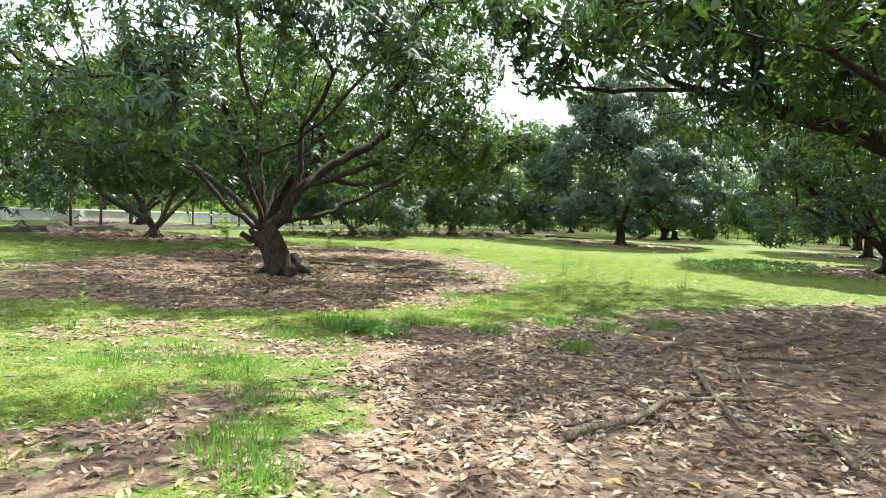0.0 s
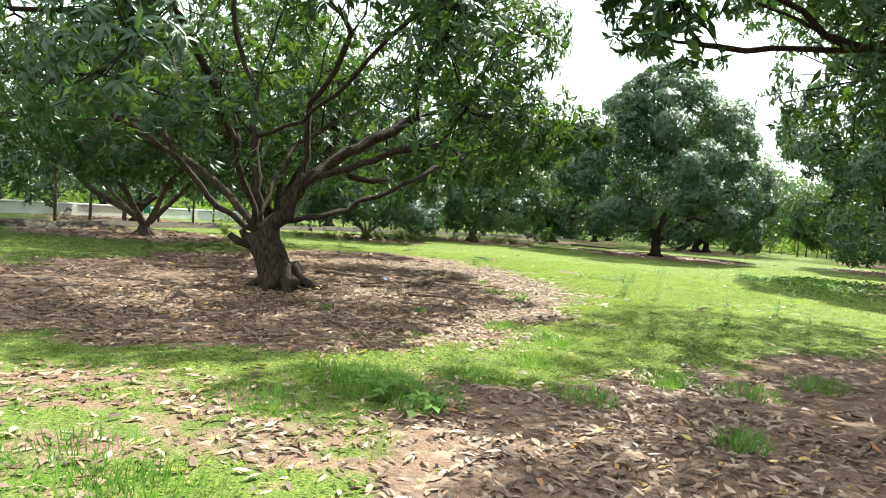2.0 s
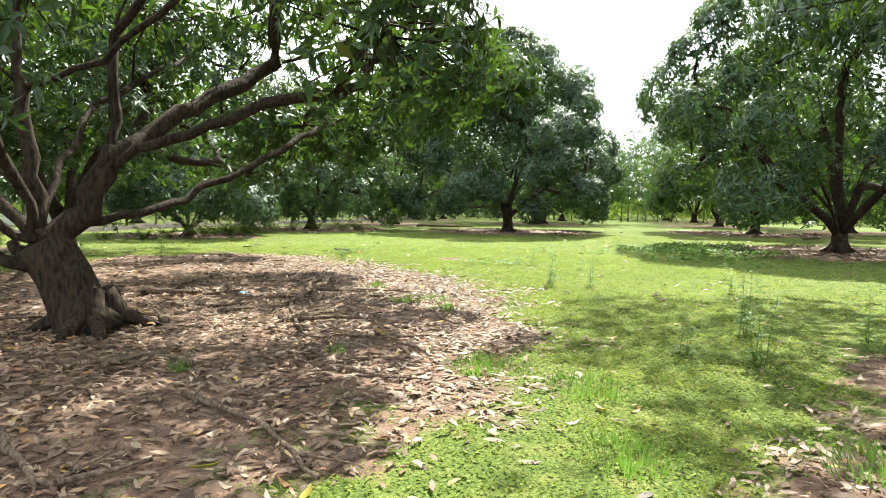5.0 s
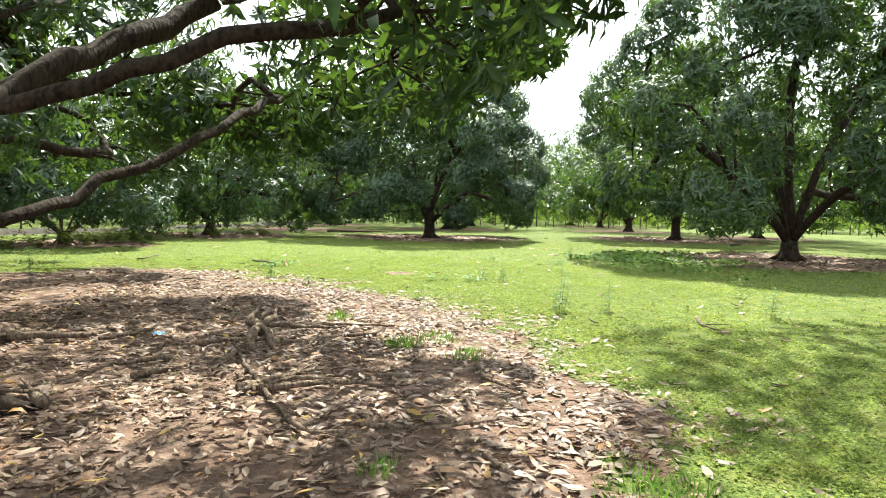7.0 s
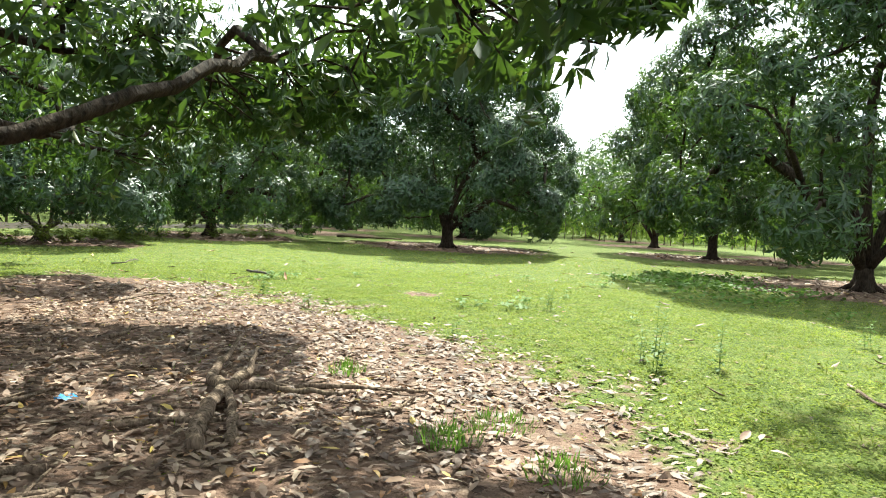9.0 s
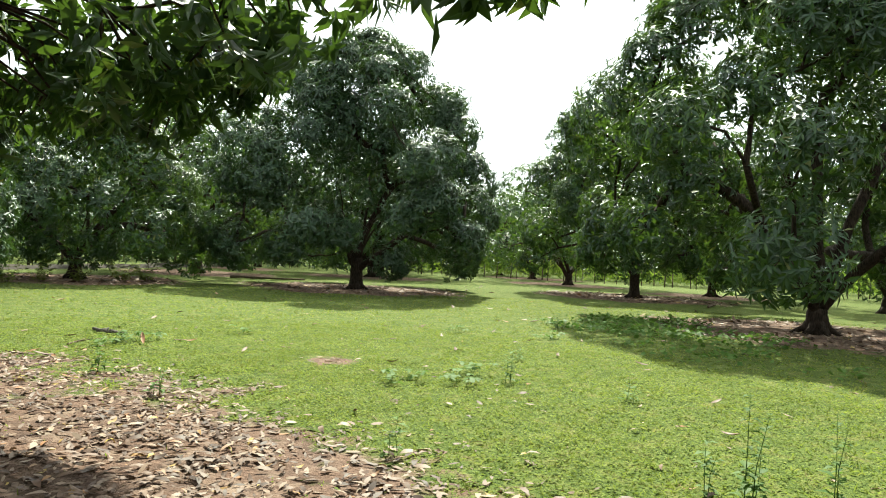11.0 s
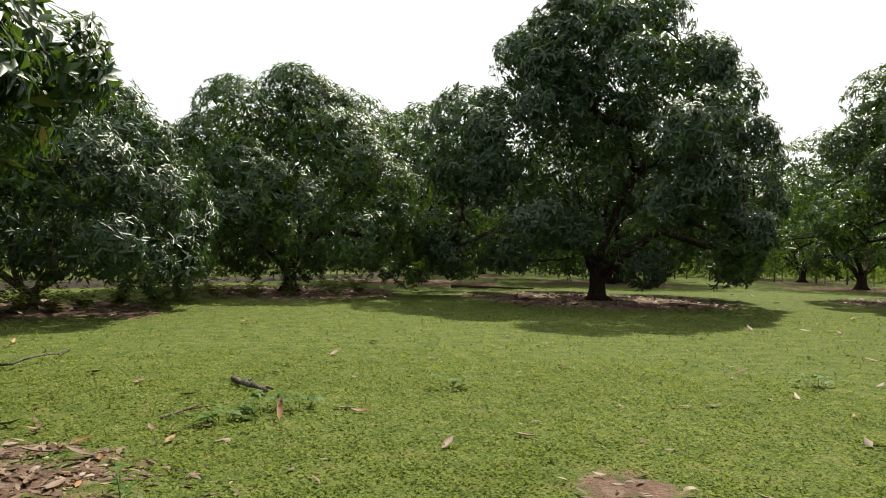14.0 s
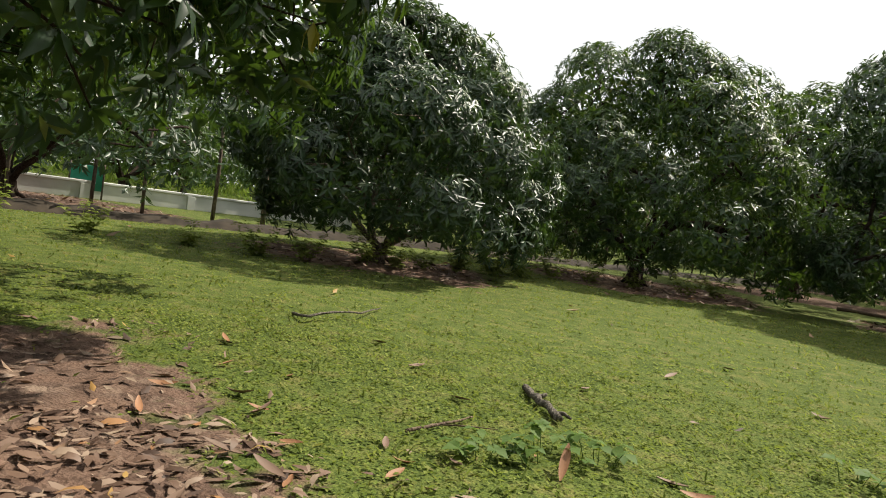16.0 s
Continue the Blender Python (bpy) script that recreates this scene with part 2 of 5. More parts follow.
def tube(points, radii, sides, gnarl=0.0, rng=None):
    """A tapering round bar along points, closed at both ends."""
    P, r = np.asarray(points, float), np.asarray(radii, float)
    k = len(P)
    T = unit(np.gradient(P, axis=0))
    ref = np.where(np.abs(T[:, 2:3]) > 0.9, np.array([[1.0, 0, 0]]), np.array([[0, 0, 1.0]]))
    ref = np.repeat(ref[:1], k, 0) if np.abs((T * ref[:1]).sum(1)).max() < 0.98 else ref
    U = unit(np.cross(T, ref))
    W = np.cross(T, U)
    a = np.linspace(0, 2 * np.pi, sides, endpoint=False)
    rr = r[:, None] * np.ones((1, sides))
    if gnarl and rng is not None:
        rr = rr * (1 + gnarl * rng.normal(size=(k, sides)))
    V = P[:, None] + rr[:, :, None] * (np.cos(a)[None, :, None] * U[:, None] + np.sin(a)[None, :, None] * W[:, None])
    V = np.concatenate([V.reshape(-1, 3), P[:1], P[-1:]])
    i = np.arange(k - 1)[:, None] * sides
    j = np.arange(sides)[None]
    jn = (j + 1) % sides
    Q = np.stack([i + j, i + jn, i + sides + jn, i + sides + j], -1).reshape(-1, 4)
    j = np.arange(sides)
    c0, c1, e = k * sides, k * sides + 1, (k - 1) * sides
    caps = np.concatenate([np.stack([np.full(sides, c0), (j + 1) % sides, j], 1), np.stack([np.full(sides, c1), e + j, e + (j + 1) % sides], 1)])
    return V, Q, caps


def tubes_mesh(name, bars, mat):
    vs, qs, cs, off = [], [], [], 0
    for V, Q, C in bars:
        vs.append(V), qs.append(Q + off), cs.append(C + off)
        off += len(V)
    return mesh_np(name, np.concatenate(vs), [np.concatenate(qs), np.concatenate(cs)], mat, smooth=True)


def leaves(base, way, up, length, width, fold=0.25, droop=0.2, fine=True):
    """Pointed leaves: arrays of base points, directions, face normals, lengths and widths."""
    way, n = unit(way), len(base)
    side = unit(np.cross(way, up))
    nor = np.cross(side, way)
    L, W = length[:, None], width[:, None]
    mid = base + way * L * 0.45 - nor * L * droop * 0.12
    tip = base + way * L * 0.97 - nor * L * droop
    if fine:
        l_, r_ = mid - side * W * 0.5 + nor * W * fold, mid + side * W * 0.5 + nor * W * fold
        V = np.stack([base, l_, mid, r_, tip], 1).reshape(-1, 3)
        o = np.arange(n)[:, None] * 5
        F = np.concatenate([o + np.array([[0, 3, 2]]), o + np.array([[0, 2, 1]]), o + np.array([[1, 2, 4]]), o + np.array([[2, 3, 4]])])
    else:
        V = np.stack([base, mid - side * W * 0.5, tip, mid + side * W * 0.5], 1).reshape(-1, 3)
        o = np.arange(n)[:, None] * 4
        F = np.concatenate([o + np.array([[0, 3, 2]]), o + np.array([[0, 2, 1]])])
    return V, F


def flat_leaves(rng, base, way, up, length, width):
    """Fallen leaves: blunt, bent along their length and rolled a little across it."""
    way, n = unit(way), len(base)
    side = unit(np.cross(way, up))
    nor = np.cross(side, way)
    L, W = length[:, None], width[:, None]
    bend = rng.normal(0, 0.1, (n, 1)) * L
    roll = rng.uniform(-0.25, 0.45, (n, 1)) * W
    a, b = base + way * L * 0.3 + nor * bend, base + way * L * 0.7 + nor * bend * 0.9
    tip = base + way * L
    V = np.stack([base, a - side * W * 0.48 + nor * roll, a + side * W * 0.48 + nor * roll, b - side * W * 0.42 + nor * roll, b + side * W * 0.42 + nor * roll * 0.4, tip], 1).reshape(-1, 3)
    o = np.arange(n)[:, None] * 6
    F = np.concatenate([o + np.array([[0, 2, 1]]), o + np.array([[1, 2, 4]]), o + np.array([[1, 4, 3]]), o + np.array([[3, 4, 5]])])
    return V, F


# ---- mango trees ----
def rosettes(rng, pos, axis, count, length, fine, sag=1.0):
    """Whorls of leaves that spread from the ends of twigs and hang a little."""
    n = len(pos)
    axis = unit(axis)
    ref = np.where(np.abs(axis[:, 2:3]) > 0.9, np.array([[1.0, 0, 0]]), np.array([[0, 0, 1.0]]))
    u = unit(np.cross(axis, ref))
    w = np.cross(axis, u)
    k = np.arange(count)
    a = k[None] * 2.39996 + rng.uniform(0, 6.28, (n, 1)) + rng.normal(0, 0.25, (n, count))
    lift = rng.uniform(0.0, 0.8, (n, count))
    radial = np.cos(a)[..., None] * u[:, None] + np.sin(a)[..., None] * w[:, None]
    way = unit(radial + axis[:, None] * lift[..., None]) + np.array([0, 0, -sag]) * rng.uniform(0.1, 0.6, (n, count, 1))
    base = pos[:, None] + axis[:, None] * rng.uniform(-0.09, 0.05, (n, count, 1))
    up = axis[:, None] + np.array([0, 0, 0.5]) + 0 * way
    L = length * rng.uniform(0.65, 1.2, (n, count))
    return leaves(base.reshape(-1, 3), way.reshape(-1, 3), up.reshape(-1, 3), L.ravel(), (L * rng.uniform(0.23, 0.32, (n, count))).ravel(), 0.2, 0.24, fine)


def mango_tree(name, x, y, seed, R=5.5, H=8.5, skirt=1.6, fork=1.1, girth=0.27, lumps=44, whorls=50, count=9, leaf=0.21, fine=True, inner=60, core=0.33, shoots=3,
               reach=None, limbs=None, paths=(), lean=(0.0, 0.0), floor_z=0.0, mat=None, bark=None, twigs=4, label="", group="mango trees of the orchard", stubs=(), boughs=(), puff=1.42, thin=0.0, sag=1.0):
    """A spreading mango tree: short trunk, crooked limbs and a domed, lumpy crown with a closed skin of leaf whorls."""
    rng = np.random.default_rng(seed)
    mat, bark = mat or MANGO, bark or BARK
    top = thing(name, x, y, 0, label or "spreading mango tree with dense dark green drooping leaves", "tree", group)
    ph = rng.uniform(0, 6.28, 3)
    def rad(az):
        f = 1 + 0.07 * np.sin(2 * az + ph[0]) + 0.06 * np.sin(3 * az + ph[1]) + 0.04 * np.sin(5 * az + ph[2])
        return R * f * (reach(az) if reach else 1.0)
    lr = R * puff * math.sqrt(2.0 / lumps)
    i = np.arange(lumps)
    zf = np.clip((i + 0.5) / lumps + rng.normal(0, 0.03, lumps), 0.0, 0.98)
    az = i * 2.39996 + rng.normal(0, 0.22, lumps)
    hr = rad(az) * (1 - zf ** 2.7) ** 0.56 * rng.uniform(0.86, 1.06, lumps) - lr * 0.7
    hr = np.maximum(hr, 0.15 * R * rng.uniform(0, 1, lumps))
    C = np.stack([hr * np.cos(az), hr * np.sin(az), skirt + lr * 0.6 + (H - skirt - lr * 1.5) * zf + rng.normal(0, 0.15, lumps)], 1)
    C[2::5, :2] *= rng.uniform(0.3, 0.7, (len(C[2::5]), 1))
    size = lr * rng.uniform(0.78, 1.15, lumps)
    if boughs:
        C = np.concatenate([C, np.array([b[:3] for b in boughs])])
        size = np.concatenate([size, np.array([b[3] for b in boughs])])
        lumps = len(C)
    # skeleton: trunk, limbs, then a branch to every lump of the crown
    nodes, parent, root = [], [], []
    def node(p, par, rt):
        nodes.append(np.asarray(p, float)), parent.append(par), root.append(rt)
        return len(nodes) - 1
    last = -1
    trunk_ids = []
    for s in np.linspace(0, 1, 6):
        last = node((lean[0] * s + 0.02 * rng.normal() * s, lean[1] * s + 0.02 * rng.normal() * s, fork * s - 0.06), last, -1)
        trunk_ids.append(last)
    if limbs is None:
        k = int(rng.integers(5, 7))
        limbs = [(math.degrees(6.283 * j / k + rng.uniform(-0.35, 0.35)), rng.uniform(38, 62), rng.uniform(0.5, 0.75)) for j in range(k)] + [(rng.uniform(0, 360), 80, 0.5)]
    for li, (la, le, ll) in enumerate(limbs):
        start = trunk_ids[-1 - li % 3]
        d = np.array([math.cos(radians(la)) * math.cos(radians(le)), math.sin(radians(la)) * math.cos(radians(le)), math.sin(radians(le))])
        length = ll * R * 1.05
        par, p, steps = start, nodes[start].copy(), 7
        for s in range(steps):
            d = unit(d + rng.normal(0, 0.1, 3) + np.array([0, 0, 0.02 if le < 50 else -0.05]))
            p = p + d * length / steps
            par = node(p, par, li)
    for pi, pts in enumerate(paths):
        pts = np.array(pts, float)
        par = int(np.argmin(np.linalg.norm(np.array(nodes) - pts[0], axis=1)))
        rt = root[par] if root[par] >= 0 else len(limbs) + pi
        q = np.linspace(0, len(pts) - 1, 3 * len(pts) - 2)[1:]
        for qq in q:
            p = np.array([np.interp(qq, np.arange(len(pts)), pts[:, c]) for c in range(3)]) + rng.normal(0, 0.025, 3)
            par = node(p, par, rt)
    for c in np.argsort(np.linalg.norm(C - nodes[trunk_ids[-1]], axis=1)):
        N = np.array(nodes)
        D = np.linalg.norm(N - C[c], axis=1) + 0.6 * np.maximum(0, N[:, 2] - C[c][2])
        D[np.array(root) < 0] += 50
        grow = unit(N - N[np.maximum(parent, 0)])
        D += 0.9 * np.maximum(0, 0.3 - (unit(C[c] - N) * grow).sum(1)) * np.linalg.norm(N - C[c], axis=1)
        s = int(np.argmin(D))
        a, b = N[s], C[c]
        bow = rng.normal(0, 0.09, 3) * np.linalg.norm(b - a) + np.array([0, 0, 0.06 * np.linalg.norm(b - a)])
        par, steps = s, max(3, int(np.linalg.norm(b - a) / 0.4))
        for q in np.linspace(0, 1, steps + 1)[1:]:
            par = node(a + (b - a) * q + bow * math.sin(q * 3.14) + rng.normal(0, 0.035, 3), par, root[s])
    nn = len(nodes)
    weight = np.zeros(nn)
    kids = [[] for _ in range(nn)]
    for q in range(nn - 1, -1, -1):
        weight[q] = max(weight[q], 1)
        if parent[q] >= 0:
            kids[parent[q]].append(q)
            weight[parent[q]] += weight[q]
    total = weight[trunk_ids[-1]]
    radius = np.maximum(0.013, girth * 0.98 * (weight / total) ** 0.66)
    radius = np.where(np.array(root) >= 0, np.minimum(radius, girth * 0.5), radius)
    # trunk with a flared foot
    tz = [nodes[t] for t in trunk_ids]
    tr = [girth * f for f in (1.4, 1.1, 1.0, 0.97, 0.95, 0.86)]
    bars = [tube(tz, tr, 16, 0.035, rng)]
    for k in range(6):   # root flares
        aa = 6.283 * k / 6 + rng.uniform(-0.4, 0.4)
        o = np.array([math.cos(aa), math.sin(aa), 0])
        bars.append(tube([o * girth * 0.5 + np.array([0, 0, 0.42]), o * girth * 1.05 + np.array([0, 0, 0.14]), o * girth * rng.uniform(1.8, 2.8) + np.array([0, 0, -0.05])], [girth * 0.42, girth * 0.34, girth * 0.14], 7))
    part("trunk", tubes_mesh("trunk", bars, bark), top)
    for sa, sz, sl in stubs:
        d = np.array([math.cos(radians(sa)), math.sin(radians(sa)), 0.25])
        o = tz[0] + (tz[-1] - tz[0]) * sz / fork
        part("stub", tubes_mesh("stub", [tube([o + d * girth * 0.5, o + d * (girth + sl * 0.5), o + d * (girth + sl) + np.array([0, 0, 0.08])], [0.085, 0.07, 0.06], 8, 0.06, rng)], bark), top, "sawn-off branch stub")
    # limbs as chains of thickest children
    by_limb = {}
    starts = [(t, q) for t in trunk_ids for q in kids[t] if root[q] >= 0]
    while starts:
        s, q = starts.pop()
        chain, rs = [nodes[s]], [min(radius[q] * 1.15, radius[s])]
        while True:
            chain.append(nodes[q]), rs.append(radius[q])
            ks = sorted(kids[q], key=lambda e: -weight[e])
            if not ks:
                break
            starts += [(q, e) for e in ks[1:]]
            q = ks[0]
        by_limb.setdefault(root[q], []).append(tube(chain, rs, 9 if rs[1] > 0.08 else 5 if rs[1] > 0.03 else 3, 0.05 if rs[1] > 0.05 else 0, rng))
    # leaf whorls on the skin of the lumps, none where another lump covers them
    m = whorls
    out = unit(C - np.array([0, 0, skirt + 0.3 * (H - skirt)]))
    d = unit(rng.normal(size=(lumps, m, 3)) + 0.9 * out[:, None])
    pos = C[:, None] + d * (size[:, None] * rng.uniform(0.78, 1.1, (lumps, m)))[..., None] * np.array([1.0, 1.0, 0.85])
    flat = pos.reshape(-1, 3)
    deep = np.zeros(len(flat), int)
    for c in range(lumps):
        deep += (((flat - C[c]) / np.array([1, 1, 0.85])) ** 2).sum(1) < (0.72 * size[c]) ** 2
    low = max(floor_z, skirt * 0.85)
    keep = (deep == 0) & (flat[:, 2] > low + 0.25 * rng.normal(size=len(flat))) & (rng.uniform(0, 1, len(flat)) > thin)
    if twigs:
        li_of = np.array([root[int(np.argmin(np.linalg.norm(np.array(nodes) - c, axis=1)))] for c in C])
        ok = keep.reshape(lumps, m)
        for c in range(lumps):
            for t in np.nonzero(ok[c])[0][:twigs]:
                mid = (C[c] + pos[c, t]) / 2 + rng.normal(0, 0.08, 3)
                by_limb.setdefault(int(li_of[c]), []).append(tube([C[c], mid, pos[c, t]], [0.016, 0.012, 0.007], 3))
    for li in sorted(by_limb):
        part("limb", tubes_mesh("limb", by_limb[li], bark), top)
    axis = (d + np.array([0, 0, 0.3])).reshape(-1, 3)
    V, F = rosettes(rng, flat[keep], axis[keep], count, leaf, fine, sag)
    Vs, Fs = [V], [F]
    if shoots:   # upright shoots that break the outline of the dome
        up = C[C[:, 2] > skirt + 0.45 * (H - skirt)]
        zs = np.repeat(up, shoots, 0) + rng.normal(0, 1, (len(up) * shoots, 3)) * np.array([0.22, 0.22, 0.0]) * lr + np.array([0, 0, 1.0]) * lr * rng.uniform(0.55, 0.85, (len(up) * shoots, 1))
        V, F = rosettes(rng, zs, np.tile([0, 0, 1.0], (len(zs), 1)) + rng.normal(0, 0.3, (len(zs), 3)), count + 3, leaf, fine, 0.4)
        Vs.append(V), Fs.append(F + sum(len(v) for v in Vs[:-1]))
    if inner:    # older leaves inside the lumps
        n = lumps * inner
        base = np.repeat(C, inner, 0) + unit(rng.normal(size=(n, 3))) * (np.repeat(size, inner) * rng.uniform(0.1, 0.85, n))[:, None]
        nc = int(n * core)
        middle = unit(rng.normal(size=(nc, 3))) * rng.uniform(0.15, 0.8, (nc, 1)) * np.array([R * 0.8, R * 0.8, (H - skirt) * 0.45]) + np.array([0, 0, skirt + 0.52 * (H - skirt)])
        base = np.concatenate([base, middle])
        base = base[base[:, 2] > low + 0.2]
        n = len(base)
        L = leaf * rng.uniform(1.0, 1.6, n)
        V, F = leaves(base, rng.normal(size=(n, 3)) + np.array([0, 0, -0.4]), rng.normal(size=(n, 3)) + np.array([0, 0, 1.0]), L, L * 0.36, fine=False)
        Vs.append(V), Fs.append(F + sum(len(v) for v in Vs[:-1]))
    part("crown", mesh_np("crown", np.concatenate(Vs), [np.concatenate(Fs)], mat), top, kind="stuff")
    return top


# ---- the ground: one sheet to the horizon ----
def value_noise(x, y, seed=0):
    """Smooth noise 0..1 on arrays."""
    xi, yi = np.floor(x).astype(np.int64), np.floor(y).astype(np.int64)
    fx, fy = x - xi, y - yi
    fx, fy = fx * fx * (3 - 2 * fx), fy * fy * (3 - 2 * fy)
    def h(a, b):
        v = (a * 374761393 + b * 668265263 + seed * 974634777) & 0xFFFFFFFF
        v = ((v ^ (v >> 13)) * 1274126177) & 0xFFFFFFFF
        return ((v ^ (v >> 16)) & 0xFFFF) / 65535.0
    return (h(xi, yi) * (1 - fx) + h(xi + 1, yi) * fx) * (1 - fy) + (h(xi, yi + 1) * (1 - fx) + h(xi + 1, yi + 1) * fx) * fy


# trees: x, y, radius of the litter beneath
FIRST, START, BEHIND = (-3.31, 14.7), (9.5, 9.8), (-5.6, 23.8)
KNOWN = dict(A=(12.5, 41.5, 5.4), B=(21.0, 57.0, 5.4), C=(9.0, 55.0, 5.2), D=(2.1, 45.0, 4.8), E=(26.5, 38.6, 5.6), F=(35.5, 53.0, 5.6),
             G=(42.5, 65.5, 5.5), H=(17.9, 24.7, 5.2), K=(-3.8, 36.8, 3.8), L=(15.0, 66.0, 4.5), M=(-10.8, 27.0, 4.6), N=(-15.5, 37.5, 5.6), J=(36.0, 41.0, 5.0))


def litter_amount(x, y):
    """1 where fallen leaves and bare soil cover the ground, 0 on grass."""
    fx, fy = x, y
    # the patches follow the slanting rows of trees
    x, y = 1.0872 * (fx + 0.004) - 0.0439 * (fy - 1.341), -0.1131 * (fx + 0.004) + 0.9455 * (fy - 1.341)
    dx, dy = x + 4.05, y - 13.9
    q = np.sqrt((dx / 5.8) ** 2 + (dy / np.where(dy > 0, 9.0, 6.3)) ** 2)
    s = (1 - q) * 5.5
    s2 = np.minimum(np.minimum(7.0 + 0.5 * np.clip(x - 0.2, 0, 3) + 0.3 * np.maximum(x - 3.2, 0) - y, x + 1.25 + 0.12 * np.maximum(y - 3.5, 0)), 17.0 - x) * 1.1
    s = np.maximum(s, s2)
    s = np.maximum(s, np.where((x < -0.6) & (y < 7.3), -0.22, -9.0))
    s = np.maximum(s, (1 - np.sqrt(((x + 3.7) / 3.2) ** 2 + ((y - 20.9) / 2.6) ** 2)) * 2.6)
    s = np.maximum(s, (0.2 - np.hypot((fx - 3.58) * 0.8, fy - 23.5)) * 3.0)
    for tx, ty, tr in KNOWN.values():
        s = np.maximum(s, (tr * 0.8 - np.hypot(fx - tx, fy - ty)) * 1.0)
    patch = value_noise(fx * 0.9, fy * 0.9, 3) * 0.6 + value_noise(fx * 2.6, fy * 2.6, 5) * 0.4
    return np.clip(0.5 + s * 0.55 + (patch - 0.5) * 1.25, 0, 1)


def bumps(x, y):
    near = np.exp(-((x - 2) ** 2 + (y - 14) ** 2) / 900.0)
    return near * (0.05 * (value_noise(x * 0.5, y * 0.5, 11) - 0.5) + 0.025 * (value_noise(x * 1.7, y * 1.7, 12) - 0.5))


def spread(lo, hi, step, far):
    c = np.arange(lo, hi + 1e-6, step)
    g = step * np.cumsum(1.28 ** np.arange(1, 40))
    g = g[g < far]
    return np.concatenate([(lo - g)[::-1], c, hi + g])


gx, gy = spread(-16, 24, 0.25, 900), spread(-5, 46, 0.25, 900)
X, Y = np.meshgrid(gx, gy, indexing="ij")
Z = bumps(X, Y)
nx, ny = X.shape
idx = np.arange(nx * ny).reshape(nx, ny)
quads = np.stack([idx[:-1, :-1], idx[1:, :-1], idx[1:, 1:], idx[:-1, 1:]], -1).reshape(-1, 4)
ground_me = mesh_np("ground", np.stack([X, Y, Z], -1).reshape(-1, 3), [quads], GROUND, True)
lit = ground_me.attributes.new("litter", "FLOAT", "POINT")
lit.data.foreach_set("value", litter_amount(X, Y).ravel().astype(np.float32))
ground = tagged(new("ground", ground_me), "orchard ground of short grass with patches of leaf litter", "ground", "", "structure")

# ---- trees ----
# limbs as they grow from the fork: offsets from the foot of the trunk
FIRST_LIMBS = [
    [(-0.49, 0.0, 1.07), (-0.52, 0.02, 1.67), (-0.62, 0.05, 2.27), (-0.7, 0.1, 2.86), (-0.71, 0.2, 3.45), (-0.56, 0.35, 4.25), (-0.41, 0.5, 4.95), (-0.3, 0.6, 6.0)],
    [(-0.47, 0.0, 0.95), (-0.05, 0.05, 1.31), (0.2, 0.1, 1.93), (0.24, 0.15, 2.63), (0.26, 0.25, 3.33), (0.4, 0.4, 4.04), (0.52, 0.6, 4.83), (0.8, 0.9, 5.8)],
    [(-0.69, 0.1, 2.7), (-1.15, -0.2, 3.32), (-1.53, -0.5, 3.88), (-2.14, -0.9, 4.4), (-2.9, -1.3, 4.9)],
    [(-0.62, 0.05, 2.6), (0.22, -0.35, 2.98), (0.79, -0.6, 3.37), (1.35, -0.9, 3.91), (1.9, -1.2, 4.5), (2.8, -1.6, 5.0)],
    [(-0.47, 0.0, 0.95), (-1.2, -0.2, 1.35), (-1.61, -0.35, 1.89), (-2.03, -0.5, 2.31), (-2.75, -0.8, 2.75), (-3.8, -1.2, 3.2)],
    [(0.2, 0.1, 1.93), (0.7, 0.8, 2.4), (1.23, 1.4, 2.85), (1.9, 1.9, 3.3), (2.66, 2.4, 3.8), (3.6, 2.8, 4.2)],
    [(0.2, 0.1, 1.85), (0.68, -0.3, 2.06), (1.27, -0.6, 2.25), (2.2, -0.8, 2.55), (3.4, -0.9, 2.9), (4.4, -0.8, 3.0)],
    [(-0.1, 0.05, 1.2), (0.45, 0.6, 1.3), (0.92, 1.2, 1.5), (1.7, 2.0, 1.95), (2.6, 3.0, 2.5), (3.2, 4.0, 2.9)],
    [(-0.52, 0.02, 1.4), (-0.91, 0.2, 1.74), (-1.0, 0.35, 2.54), (-1.12, 0.5, 2.93), (-1.5, 0.8, 3.8), (-2.2, 1.2, 4.6)],
    [(-0.5, 0.0, 1.1), (-0.7, -0.5, 1.9), (-0.8, -1.1, 2.7), (-0.9, -2.0, 3.4), (-1.0, -3.2, 4.0)],
    [(-0.5, 0.0, 1.1), (-0.4, 0.6, 1.9), (-0.2, 1.5, 2.7), (0.3, 2.6, 3.3), (0.8, 4.0, 3.9)],
    [(-0.5, 0.0, 1.0), (-1.2, 0.5, 1.6), (-2.2, 1.2, 2.2), (-3.2, 1.8, 2.8), (-4.4, 2.6, 3.2)],
    [(0.26, 0.25, 3.3), (0.75, -0.3, 3.9), (1.2, -0.9, 4.7), (1.5, -1.4, 5.4)],
    [(-0.71, 0.2, 3.4), (-1.1, 0.4, 4.2), (-1.3, 0.5, 5.0), (-1.4, 0.6, 5.9)],
]
FIRST_AZ, FIRST_R = (0, 30, 60, 90, 135, 180, 230, 270, 315, 360), (4.2, 5.3, 7.2, 7.4, 7.0, 7.4, 7.2, 5.5, 4.3, 4.2)
